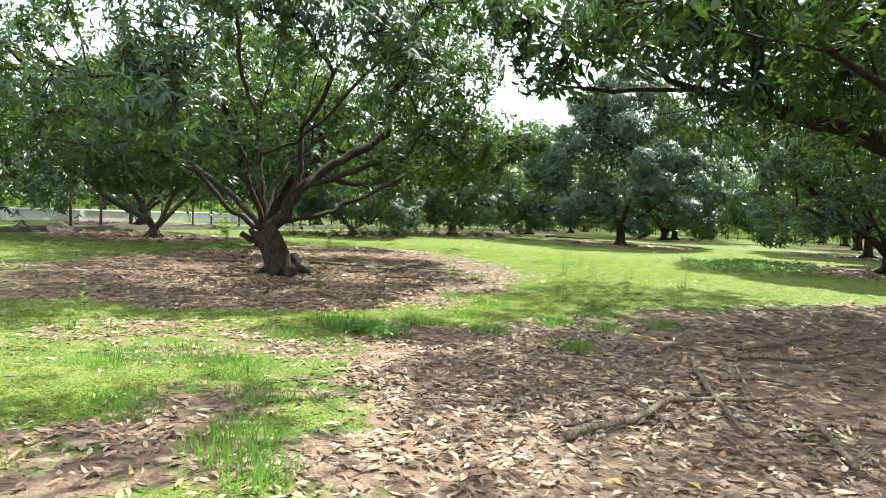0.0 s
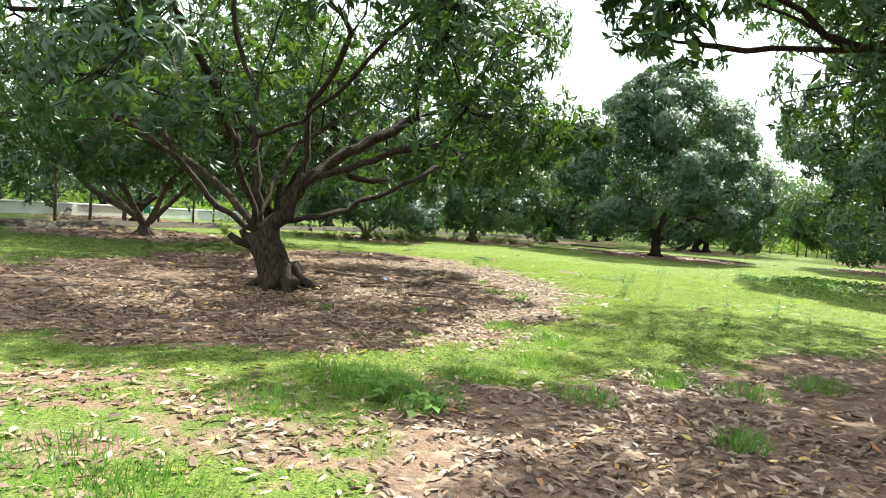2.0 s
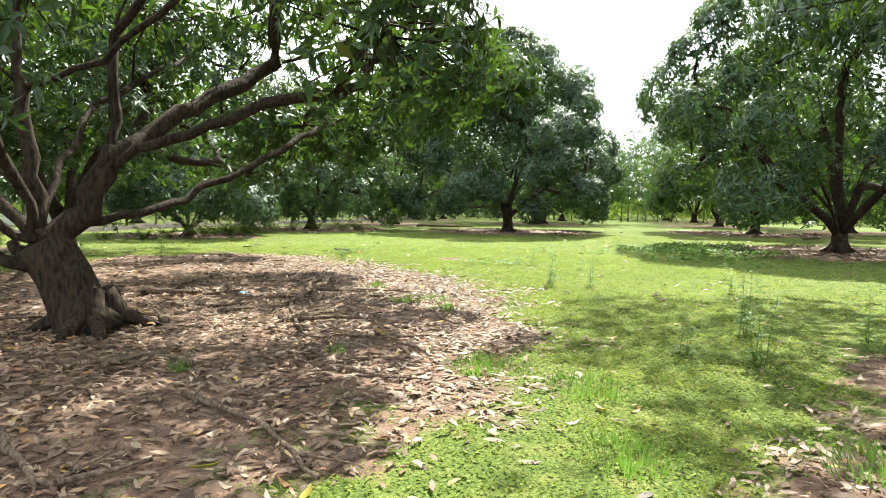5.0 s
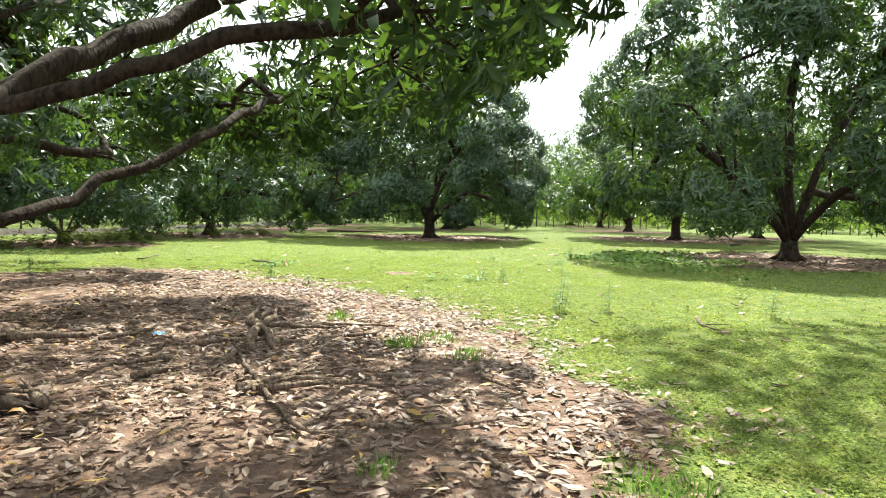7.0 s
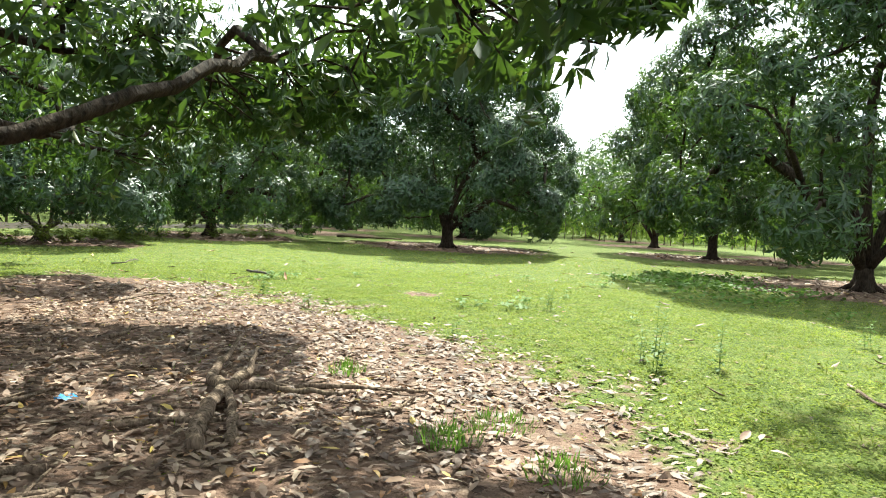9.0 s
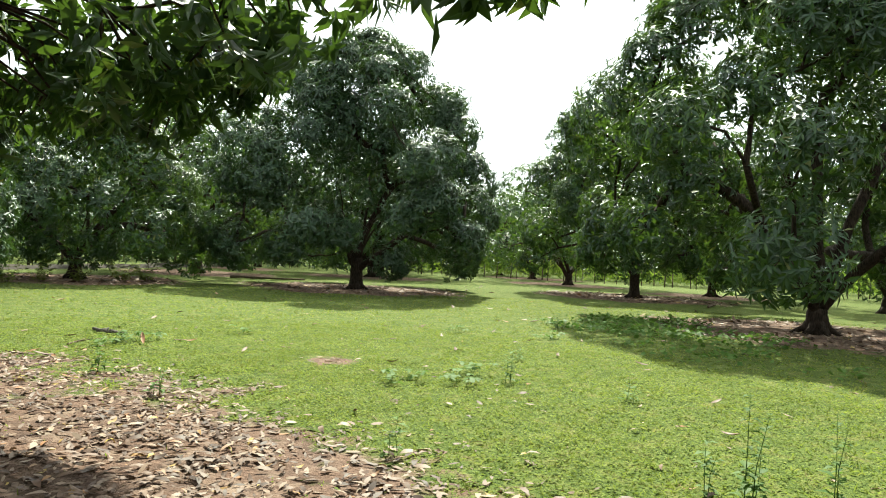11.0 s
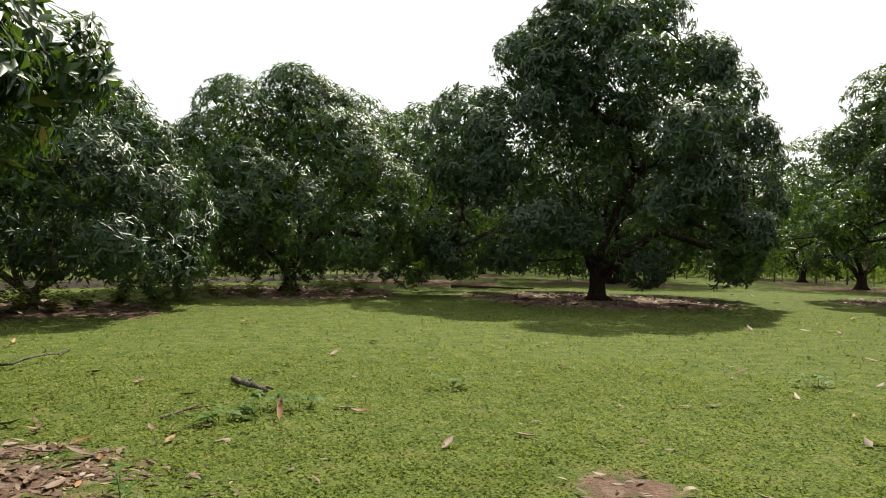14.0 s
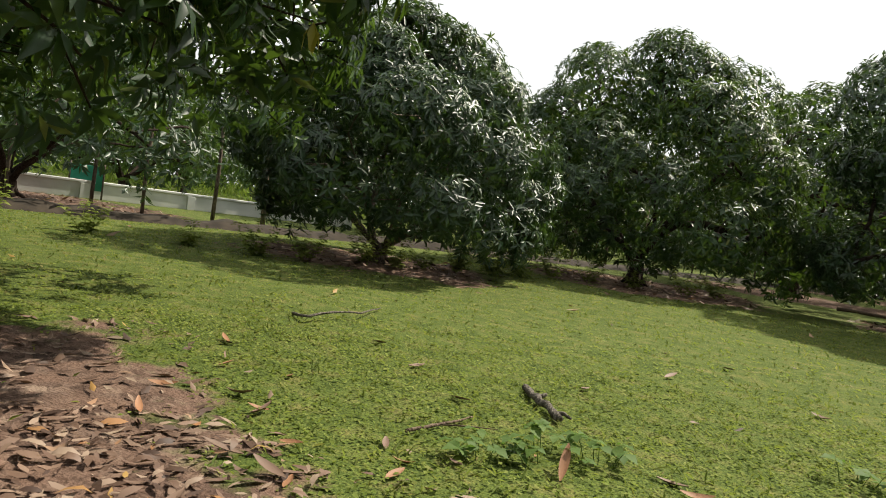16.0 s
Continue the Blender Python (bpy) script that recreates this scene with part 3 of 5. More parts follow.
FIRST_BOUGHS = [(4.6, 2.6, 3.2, 0.8), (4.9, 1.4, 3.5, 0.8), (4.2, 4.0, 3.3, 0.9), (3.6, 5.4, 3.1, 0.8), (4.4, 5.4, 3.2, 0.6), (5.5, 1.7, 3.5, 0.6), (4.1, 6.5, 2.9, 0.6), (3.4, 6.6, 2.8, 0.6), (4.65, 6.2, 3.15, 0.5), (2.6, 6.4, 3.2, 0.8)]
mango_tree("mango_tree", *FIRST, 11, R=6.8, H=8.4, skirt=2.1, fork=1.05, girth=0.3, lumps=104, whorls=70, count=11, leaf=0.2, floor_z=2.2, inner=52, core=0.0, shoots=0,
           lean=(-0.47, 0.0), twigs=9, reach=lambda az: np.interp(np.degrees(az) % 360, FIRST_AZ, FIRST_R) / 6.8, limbs=[], paths=FIRST_LIMBS, thin=0.24,
           stubs=((195, 0.72, 0.32), (160, 0.85, 0.12)), label="broad old mango tree with a leaning forked trunk above leaf litter", boughs=FIRST_BOUGHS, puff=1.05)
START_LIMBS = [
    [(0.0, 0.0, 1.3), (-0.7, 0.2, 2.0), (-1.5, 0.4, 2.65), (-2.3, 0.45, 3.13), (-3.4, 0.45, 3.35), (-4.6, 0.45, 3.55), (-6.0, 0.45, 3.92), (-7.1, 0.45, 4.35), (-8.1, 0.45, 4.75)],
    [(-5.4, 0.45, 3.75), (-6.2, 0.5, 3.72), (-7.1, 0.55, 3.68), (-7.8, 0.6, 3.75)],
    [(-6.0, 0.45, 3.92), (-6.7, 0.6, 4.5), (-7.3, 0.7, 5.1)],
    [(-2.3, 0.45, 3.1), (-3.2, 0.7, 3.25), (-4.2, 0.9, 3.6), (-5.2, 0.9, 4.1), (-5.9, 1.0, 4.7)],
    [(-1.5, 0.4, 2.65), (-2.4, -0.6, 3.2), (-3.6, -1.6, 3.5), (-5.0, -2.4, 3.7), (-6.4, -2.8, 3.8)],
    [(-0.7, 0.2, 2.0), (-0.9, 1.5, 2.8), (-1.2, 2.8, 3.4), (-1.5, 3.8, 3.9)],
]
# boughs of the long limb; the last two added to shade the litter
START_AND_SHADE_BOUGHS = [(-8.2, 0.6, 4.7, 0.7), (-8.6, 1.2, 5.3, 0.8), (-7.6, 0.5, 4.1, 0.8), (-6.9, 0.8, 4.8, 0.8), (-7.2, -1.2, 4.4, 0.8), (-6.0, -0.6, 4.7, 1.0), (-7.0, -2.6, 4.2, 1.0), (-5.2, 0.6, 4.8, 1.0), (-7.4, -4.6, 4.5, 1.0), (-6.0, -5.2, 4.4, 1.1), (-4.4, -1.6, 4.6, 1.2), (-5.4, -3.4, 4.6, 1.2), (-4.4, 0.8, 5.6, 1.2), (-5.6, -0.4, 5.8, 1.2),
                # high boughs mostly out of view, added to shade the right-hand lawn
                (-3.6, 5.6, 6.7, 1.3), (-1.9, 6.2, 6.6, 1.4), (-0.4, 6.8, 6.4, 1.4), (-6.0, 2.4, 6.8, 1.2), (-3.0, 7.2, 7.1, 1.3), (-1.0, 7.8, 7.0, 1.4), (-2.6, 4.6, 6.7, 1.5), (-4.4, 3.4, 6.6, 1.3), (-1.2, 5.2, 6.5, 1.4), (0.2, 8.2, 6.9, 1.4), (-2.2, 8.6, 7.3, 1.4), (-4.4, 6.4, 7.2, 1.2),
                # unseen boughs overhead, added only to shade the ground at the start
                (-9.2, -3.5, 5.3, 1.3), (-10.3, -2.7, 5.5, 1.2), (-8.7, -5.4, 5.1, 1.2), (-10.2, -4.6, 5.5, 1.2), (-8.6, -2.2, 5.6, 1.1)]
START_AZ, START_R = (0, 60, 90, 135, 160, 180, 230, 290, 360), (7.5, 5.5, 4.6, 5.0, 6.0, 6.9, 7.8, 8.4, 7.5)
mango_tree("mango_tree", *START, 23, R=8.0, H=8.2, skirt=3.0, fork=1.35, girth=0.27, lumps=96, whorls=60, count=11, leaf=0.2, floor_z=3.0, twigs=8, inner=130, shoots=0,
           reach=lambda az: np.interp(np.degrees(az) % 360, START_AZ, START_R) / 8.0,
           limbs=[(120, 45, 0.7), (60, 45, 0.7), (0, 45, 0.7), (290, 50, 0.7), (230, 45, 0.75), (150, 70, 0.6)], paths=START_LIMBS,
           label="mango tree with a long low limb over dry leaves", boughs=START_AND_SHADE_BOUGHS, puff=1.1)
mango_tree("mango_tree", *BEHIND, 29, R=5.8, H=7.6, skirt=1.5, fork=1.1, girth=0.25, lumps=56, whorls=60, count=11, leaf=0.21, floor_z=1.7, twigs=6, inner=85, shoots=0,
           label="mango tree whose low leafy boughs hang over the lawn", boughs=[(4.7, 1.0, 2.7, 0.7), (5.0, 2.0, 2.9, 0.7), (4.2, 3.0, 2.7, 0.8)], puff=1.2)
mango_tree("mango_tree", *KNOWN["H"][:2], 5, R=6.8, H=12.2, skirt=1.0, fork=0.75, girth=0.27, lumps=110, whorls=90, count=9, leaf=0.25, fine=False,
           limbs=[(120, 66, 0.8), (350, 70, 0.8), (200, 58, 0.75), (60, 64, 0.75), (270, 55, 0.7), (150, 50, 0.8), (230, 75, 0.8), (185, 42, 0.8)], label="tall mango tree with a low V-shaped fork", puff=1.2)
mango_tree("mango_tree", *KNOWN["A"][:2], 31, R=6.4, H=11.2, skirt=0.55, fork=1.4, girth=0.27, lumps=110, whorls=92, count=9, leaf=0.25, fine=False, mat=MANGO_GREY, puff=1.2, inner=95,
           label="round-crowned mango tree standing alone at the clearing")
mango_tree("mango_tree", *KNOWN["M"][:2], 41, R=5.6, H=7.4, skirt=1.5, fork=0.45, girth=0.2, lumps=50, whorls=84, count=9, leaf=0.25, fine=False,
           limbs=[(0, 38, 0.8), (60, 45, 0.8), (140, 40, 0.8), (190, 30, 0.8), (260, 42, 0.8), (320, 35, 0.8)], bark=BARK_GREY, label="low-branched mango tree with several pale spreading limbs")
mango_tree("mango_tree", *KNOWN["K"][:2], 43, R=4.0, H=6.1, skirt=0.5, fork=0.4, girth=0.17, lumps=64, whorls=80, count=9, leaf=0.22, fine=False, mat=MANGO_GREY,
           limbs=[(0, 30, 0.8), (60, 50, 0.8), (140, 45, 0.8), (200, 32, 0.8), (270, 40, 0.8), (320, 55, 0.8)], bark=BARK_GREY, label="bushy mango tree with crooked low limbs among weeds")
mango_tree("mango_tree", *KNOWN["E"][:2], 47, R=6.0, H=11.0, skirt=1.4, fork=1.8, girth=0.24, lumps=76, whorls=84, count=9, leaf=0.27, fine=False, label="mango tree with a straight bare trunk", puff=1.25)
mango_tree("mango_tree", *KNOWN["D"][:2], 53, R=5.3, H=8.2, skirt=0.4, fork=0.9, girth=0.24, lumps=72, whorls=90, count=9, leaf=0.24, fine=False, label="low round mango tree with foliage nearly to the ground")

# trees of the nearer rows, then those at the back, repeated over the orchard
stock = [mango_tree("mango_tree", *KNOWN["C"][:2], 57, R=6.6, H=9.6, skirt=0.7, fork=0.9, girth=0.25, lumps=46, whorls=44, count=7, leaf=0.37, fine=False, twigs=0, inner=40),
         mango_tree("mango_tree", *KNOWN["F"][:2], 59, R=6.8, H=10.4, skirt=0.9, fork=0.9, girth=0.28, lumps=46, whorls=44, count=7, leaf=0.37, fine=False, twigs=0, inner=40),
         mango_tree("mango_tree", *KNOWN["B"][:2], 61, R=6.6, H=10.2, skirt=0.9, fork=0.8, girth=0.26, lumps=46, whorls=44, count=7, leaf=0.37, fine=False, twigs=0, inner=40, mat=MANGO_GREY)]
back = [mango_tree("mango_tree", 58.0, 56.0, 67, R=7.2, H=9.6, skirt=1.1, fork=0.9, girth=0.25, lumps=34, whorls=22, count=6, leaf=0.6, fine=False, twigs=0, inner=14),
        mango_tree("mango_tree", 45.0, 86.0, 71, R=7.0, H=9.4, skirt=1.2, fork=1.1, girth=0.22, lumps=34, whorls=22, count=6, leaf=0.6, fine=False, twigs=0, inner=14)]
rng = np.random.default_rng(77)
REPEATS = [KNOWN[k][:2] for k in "GLNJ"] + [(22.6, 58.8)]
TAKEN = [v[:2] for v in KNOWN.values()] + [FIRST, START, BEHIND, (58.0, 56.0), (45.0, 86.0), (22.6, 58.8)]
U, Vv = np.array([8.0, 13.5]), np.array([-10.5, 6.0])
for a in range(-7, 9):
    for b in range(-6, 9):
        p = np.array(KNOWN["A"][:2]) + a * U + b * Vv
        d = np.hypot(p[0], p[1] - 17)
        if p[1] < 16 or d > 80:
            continue
        if p[0] < -15 and p[1] < 60:
            continue
        if -20 < p[0] < 20 and -8 < p[1] < 43:
            continue
        if min(np.hypot(*(p - np.array(q))) for q in TAKEN) < 9.0:
            continue
        REPEATS.append(tuple(p + rng.uniform(-0.8, 0.8, 2)))
REPEATS += [(-17.5, 21.0), (-27.0, 40.0), (-24.0, 52.0)]
for k, (px, py) in enumerate(REPEATS):
    far = np.hypot(px, py - 17) > 52
    s = rng.uniform(0.92, 1.1) if far else rng.uniform(0.8, 0.98)
    t = copy_thing((back if far else stock)[k % (2 if far else 3)], pose(px, py, 0, 0, 0, rng.uniform(0, 360)))
    t.scale = (s, s, s)

# ---- the far side: field, bank, wall for the field's glare, undergrowth and woods ----
def clump_stuff(name, pts, length, width, mat, label, category, seed, upright=0.5):
    rng = np.random.default_rng(seed)
    n = len(pts)
    way = rng.normal(size=(n, 3)) + np.array([0, 0, upright])
    up = rng.normal(size=(n, 3))
    L = length * rng.uniform(0.6, 1.3, n)
    V, F = leaves(pts, way, up, L, L * width, fine=False)
    return tagged(new(name, mesh_np(name, V, [F], mat)), label, category, "", "stuff")


def arc_points(rng, n, b0, b1, d0, d1, h, lumpy):
    """Points over a belt between two bearings (degrees right of +y) and two distances from (0, 17)."""
    b = np.radians(rng.uniform(b0, b1, n))
    d = np.sqrt(rng.uniform(d0 ** 2, d1 ** 2, n))
    x, y = d * np.sin(b), 17 + d * np.cos(b)
    top = h * (0.45 + 0.9 * value_noise(x / lumpy, y / lumpy, 21))
    return np.stack([x, y, top * rng.uniform(0.02, 1, n) ** 0.8], 1)


rng = np.random.default_rng(5)
clump_stuff("far_woods", arc_points(rng, 20000, -14, 100, 94, 112, 11.0, 6.0), 1.1, 0.4, MANGO, "dark green far woods behind the orchard", "woods", 51, 0.0)
clump_stuff("far_woods", arc_points(rng, 14000, -80, -14, 84, 104, 9.0, 7.0), 1.1, 0.4, MANGO, "dark green far woods behind the field", "woods", 52, 0.0)
clump_stuff("scrub", arc_points(rng, 14000, -14, 24, 58, 76, 3.2, 5.0), 0.5, 0.3, MANGO, "dark green scrub and saplings behind the trees", "scrub", 55, 0.4)
clump_stuff("undergrowth", arc_points(rng, 26000, 22, 95, 63, 92, 1.9, 4.0), 0.8, 0.14, TALL_GRASS, "tall yellow-green grass and scrub beyond the trees", "undergrowth", 53, 1.6)
clump_stuff("undergrowth", arc_points(rng, 9000, -60, -12, 50, 78, 0.9, 4.0), 0.6, 0.16, TALL_GRASS, "weeds and tall grass at the field's edge", "undergrowth", 54, 1.6)

BANK = np.array([(-26.0, 6.0), (-17.5, 22.0), (-12.5, 34.0), (-7.0, 44.0), (1.0, 54.0), (14.0, 70.0)])


def bank_at(q):
    """A point along the bank, q from 0 to 1, and the direction across it."""
    f = q * (len(BANK) - 1)
    p = np.array([np.interp(f, np.arange(len(BANK)), BANK[:, c]) for c in range(2)])
    k = min(int(f), len(BANK) - 2)
    d = unit(BANK[k + 1] - BANK[k])
    return p, np.array([-d[1], d[0]])


def bank_thing():
    n = 90
    rng = np.random.default_rng(8)
    V = []
    for k in range(n + 1):
        p, nrm = bank_at(k / n)
        h = 0.2 + 0.04 * rng.normal()
        for off, z in ((-0.7, -0.05), (-0.3, h * 0.9), (0.3, h), (0.75, -0.05)):
            q = p + nrm * (off + 0.06 * rng.normal())
            V.append((q[0], q[1], z))
    i = np.arange(n)[:, None] * 4
    Q = np.concatenate([i + np.array([[j, j + 1, j + 5, j + 4]]) for j in range(3)])
    return tagged(new("shaded_earth_bank", mesh_np("shaded_earth_bank", np.array(V), [Q], SHADED_EARTH)), "low earth bank along the orchard's edge, tree shade in its colour", "bank", "", "structure")


bank_thing()


def box_bm(bm, cx, cy, cz, sx, sy, sz):
    r = bmesh.ops.create_cube(bm, size=1.0)
    bmesh.ops.scale(bm, vec=(sx, sy, sz), verts=r["verts"])
    bmesh.ops.translate(bm, vec=(cx, cy, cz), verts=r["verts"])
    return r["verts"]


def bm_mesh(name, bm, mat, bevel=0.0):
    if bevel:
        bmesh.ops.bevel(bm, geom=list(bm.edges), offset=bevel, segments=1, affect="EDGES")
    me = bpy.data.meshes.new(name)
    bm.to_mesh(me)
    bm.free()
    me.materials.append(mat)
    return me


# pale wall with coping and piers, added in place of the glaring sunlit field
def glare_wall(x, y, rz, length, height):
    top = thing("bright_field_band", x, y, 0, "long pale wall in place of the field's bright glare", "wall", rz=rz)
    bm = bmesh.new()
    box_bm(bm, 0, 0, height / 2, length, 0.2, height)
    part("wall_panel", bm_mesh("wall_panel", bm, WHITEWASH_AND_GLARE, 0.01), top)
    bm = bmesh.new()
    box_bm(bm, 0, 0, height + 0.054, length, 0.3, 0.1)
    part("coping", bm_mesh("coping", bm, WHITEWASH_AND_GLARE, 0.02), top)
    n = int(length / 4)
    for k in range(n + 1):
        bm = bmesh.new()
        box_bm(bm, -length / 2 + k * length / n, -0.14, height / 2 - 0.01, 0.3, 0.12, height)
        part("pier", bm_mesh("pier", bm, WHITEWASH_AND_GLARE, 0.01), top)


glare_wall(-23.5, 32, 60, 48, 0.55)


def shed(x, y, rz):
    top = thing("farm_shed", x, y, 0, "small white farm building with a pitched roof", "building", rz=rz)
    bm = bmesh.new()
    box_bm(bm, 0, 0, 1.5, 7, 4, 3.0)
    part("wall", bm_mesh("wall", bm, WHITEWASH_AND_GLARE, 0.01), top)
    bm = bmesh.new()
    v = [bm.verts.new(c) for c in ((-3.9, -2.5, 2.9), (3.9, -2.5, 2.9), (3.9, 2.5, 2.9), (-3.9, 2.5, 2.9), (-3.9, 0, 4.1), (3.9, 0, 4.1))]
    for f in ((0, 1, 5, 4), (2, 3, 4, 5), (0, 4, 3), (1, 2, 5), (3, 2, 1, 0)):
        bm.faces.new([v[k] for k in f])
    part("roof", bm_mesh("roof", bm, SHADED_EARTH), top, "dark sheet roof")
    for wx in (-2, 0.2):
        bm = bmesh.new()
        box_bm(bm, wx, -2.03, 1.6, 1.0, 0.06, 1.1)
        part("window", bm_mesh("window", bm, SHADED_EARTH, 0.01), top, "dark window")


shed(-34, 33, 60)


def tarp_shelter(x, y):
    top = thing("tarp_screen", x, y, 0, "green tarpaulin screen hung between two poles", "screen", rz=25)
    bm = bmesh.new()
    box_bm(bm, 0, 0, 0.75, 1.1, 0.03, 0.9)
    part("sheet", bm_mesh("sheet", bm, GREEN_TARP, 0.01), top)
    for px in (-0.58, 0.58):
        part("pole", tubes_mesh("pole", [tube([(px, 0, -0.05), (px, 0, 0.7), (px, 0, 1.3)], [0.035, 0.03, 0.03], 6)], BARK_GREY), top)


tarp_shelter(-17.5, 42.5)


def post(x, y, h, r, seed, name="fence_post", label="thin crooked wooden fence stake", cat="post", group="stakes of the far fence"):
    rng = np.random.default_rng(seed)
    p = [(0, 0, -0.1), (rng.normal(0, 0.03), rng.normal(0, 0.03), h * 0.5), (rng.normal(0, 0.07), rng.normal(0, 0.07), h)]
    o = new(name, tubes_mesh(name, [tube(p, [r, r * 0.9, r * 0.75], 6)], BARK_GREY))
    o.matrix_world = pose(x, y, 0)
    return tagged(o, label, cat, group)


for k in range(30):   # slim young trunks along the bank
    p, across = bank_at((k + 0.5 + 0.25 * rng.uniform(-1, 1)) / 30)
    p = p + across * rng.uniform(0.8, 2.4)
    post(p[0], p[1], rng.uniform(2.2, 3.4), rng.uniform(0.05, 0.1), 300 + k, "sapling_trunk", "slim dark sapling trunk beside the earth bank", "tree trunk", "saplings along the bank")
for k in range(110):
    bb = radians(-12 + 100 * (k + rng.uniform(0, 0.8)) / 110)
    dd = 61.5 + rng.normal(0, 1.2)
    post(dd * math.sin(bb), 17 + dd * math.cos(bb), rng.uniform(1.0, 2.4), rng.uniform(0.03, 0.07), 400 + k)

# ---- grass, groundcover and leaf litter ----
PATH = np.array([(-0.4, -0.7), (-0.8, 2.5), (-1.3, 4.8), (-2.1, 8.6), (-1.6, 11.3), (-0.7, 13.4), (0.6, 17.1), (1.5, 20.5), (1.7, 21.8)])


def path_distance(x, y):
    d = np.full(x.shape, 1e9)
    for (ax, ay), (bx, by) in zip(PATH[:-1], PATH[1:]):
        t = np.clip(((x - ax) * (bx - ax) + (y - ay) * (by - ay)) / ((bx - ax) ** 2 + (by - ay) ** 2), 0, 1)
        d = np.minimum(d, np.hypot(x - ax - t * (bx - ax), y - ay - t * (by - ay)))
    return d


def scatter(rng, n, x0, x1, y0, y1, d0, d1):
    x, y = rng.uniform(x0, x1, n), rng.uniform(y0, y1, n)
    d = path_distance(x, y)
    k = (d >= d0) & (d < d1)
    return x[k], y[k]


def grass_stuff(seed, bands):
    rng = np.random.default_rng(seed)
    Vs, Fs, off = [], [], 0
    for n, box, d0, d1, h, w in bands:
        x, y = scatter(rng, n, *box, d0, d1)
        lit = litter_amount(x, y)
        tuft = value_noise(x * 3.3, y * 3.3, 31)
        k = rng.uniform(0, 1, len(x)) < np.clip(1.25 - 1.9 * lit, 0.015, 1) * (0.45 + 0.9 * tuft)
        x, y, tuft, lit = x[k], y[k], tuft[k], lit[k]
        m = len(x)
        rough = 1 + 1.2 * np.clip(value_noise(x * 0.7, y * 0.7, 33) - 0.55, 0, 1) * (y < 11)
        L = h * rng.uniform(0.5, 1.4, m) * (0.55 + 0.9 * tuft) * rough
        way = np.stack([rng.normal(0, 0.8, m), rng.normal(0, 0.8, m), rng.uniform(0.4, 1.0, m)], 1)
        up = rng.normal(size=(m, 3)) * np.array([0.5, 0.5, 0.0]) + np.array([0, 0, 1.0])
        V, F = leaves(np.stack([x, y, bumps(x, y) - 0.004], 1), way, up, L, np.full(m, w) * rng.uniform(0.7, 1.4, m), droop=0.45, fine=False)
        Vs.append(V), Fs.append(F + off)
        off += len(V)
    return mesh_np("grass", np.concatenate(Vs), [np.concatenate(Fs)], GRASS)


ALL = (-16, 24, -3, 42)
tagged(new("grass", grass_stuff(91, [(480000, (-6, 7, -1, 30), 0.0, 3.2, 0.038, 0.0085), (300000, (-11, 13, -1, 36), 3.2, 8.0, 0.05, 0.012), (170000, ALL, 8.0, 22.0, 0.05, 0.028)])), "short uneven green grass with yellowed blades", "grass", "", "stuff")


def groundcover(seed, n, box, d0, d1, size, name="groundcover", label="low clover-like groundcover among the grass", mat=None, mask=None, z=(0.004, 0.022), tilt=0.3):
    rng = np.random.default_rng(seed)
    x, y = scatter(rng, n, *box, d0, d1)
    k = rng.uniform(0, 1, len(x)) < (np.clip(1.2 - 1.8 * litter_amount(x, y), 0.01, 1) * np.clip(value_noise(x * 1.3, y * 1.3, 41) * 2.2 - 0.5, 0.05, 1) if mask is None else mask(x, y))
    x, y = x[k], y[k]
    m = len(x)
    a = rng.uniform(0, 6.283, m)
    way = np.stack([np.cos(a), np.sin(a), rng.normal(0.1, 0.3, m)], 1)
    up = np.stack([rng.normal(0, tilt, m), rng.normal(0, tilt, m), np.ones(m)], 1)
    L = size * rng.uniform(0.6, 1.3, m)
    V, F = leaves(np.stack([x, y, bumps(x, y) + rng.uniform(*z, m)], 1), way, up, L, L * 0.7, fine=False)
    return tagged(new(name, mesh_np(name, V, [F], mat or CLOVER)), label, name.replace("_", " "), "", "stuff")


groundcover(92, 170000, (-6, 7, -1, 30), 0.0, 4.0, 0.026)
groundcover(93, 90000, (-12, 14, -1, 38), 4.0, 10.0, 0.05)


def lawn_mask(x, y):
    return np.clip(1.15 - 1.8 * litter_amount(x, y), 0.0, 1) * (0.5 + 0.5 * value_noise(x * 2.1, y * 2.1, 43))


groundcover(96, 190000, (-5, 9, 18, 33), 0.0, 7.0, 0.03, mask=lawn_mask, z=(0.008, 0.04), tilt=0.45)
groundcover(97, 90000, (-2, 8, 8, 18), 0.0, 5.0, 0.03, mask=lawn_mask, z=(0.008, 0.035), tilt=0.45)


def creeper_mask(x, y):
    """Broad-leaved creepers at the feet of the right-hand trees."""
    s = 1 - ((x - 13.0 - 0.45 * (y - 25.5)) / 2.6) ** 2 - ((y - 25.5) / 4.6) ** 2
    return np.clip(s + (value_noise(x * 0.9, y * 0.9, 47) - 0.5) * 1.6, 0, 1)


groundcover(94, 15000, (6, 20, 19, 33), 0.0, 30.0, 0.13, "creeper", "patch of broad-leaved green creeper in the grass", WEED, creeper_mask, (0.03, 0.13), 0.7)


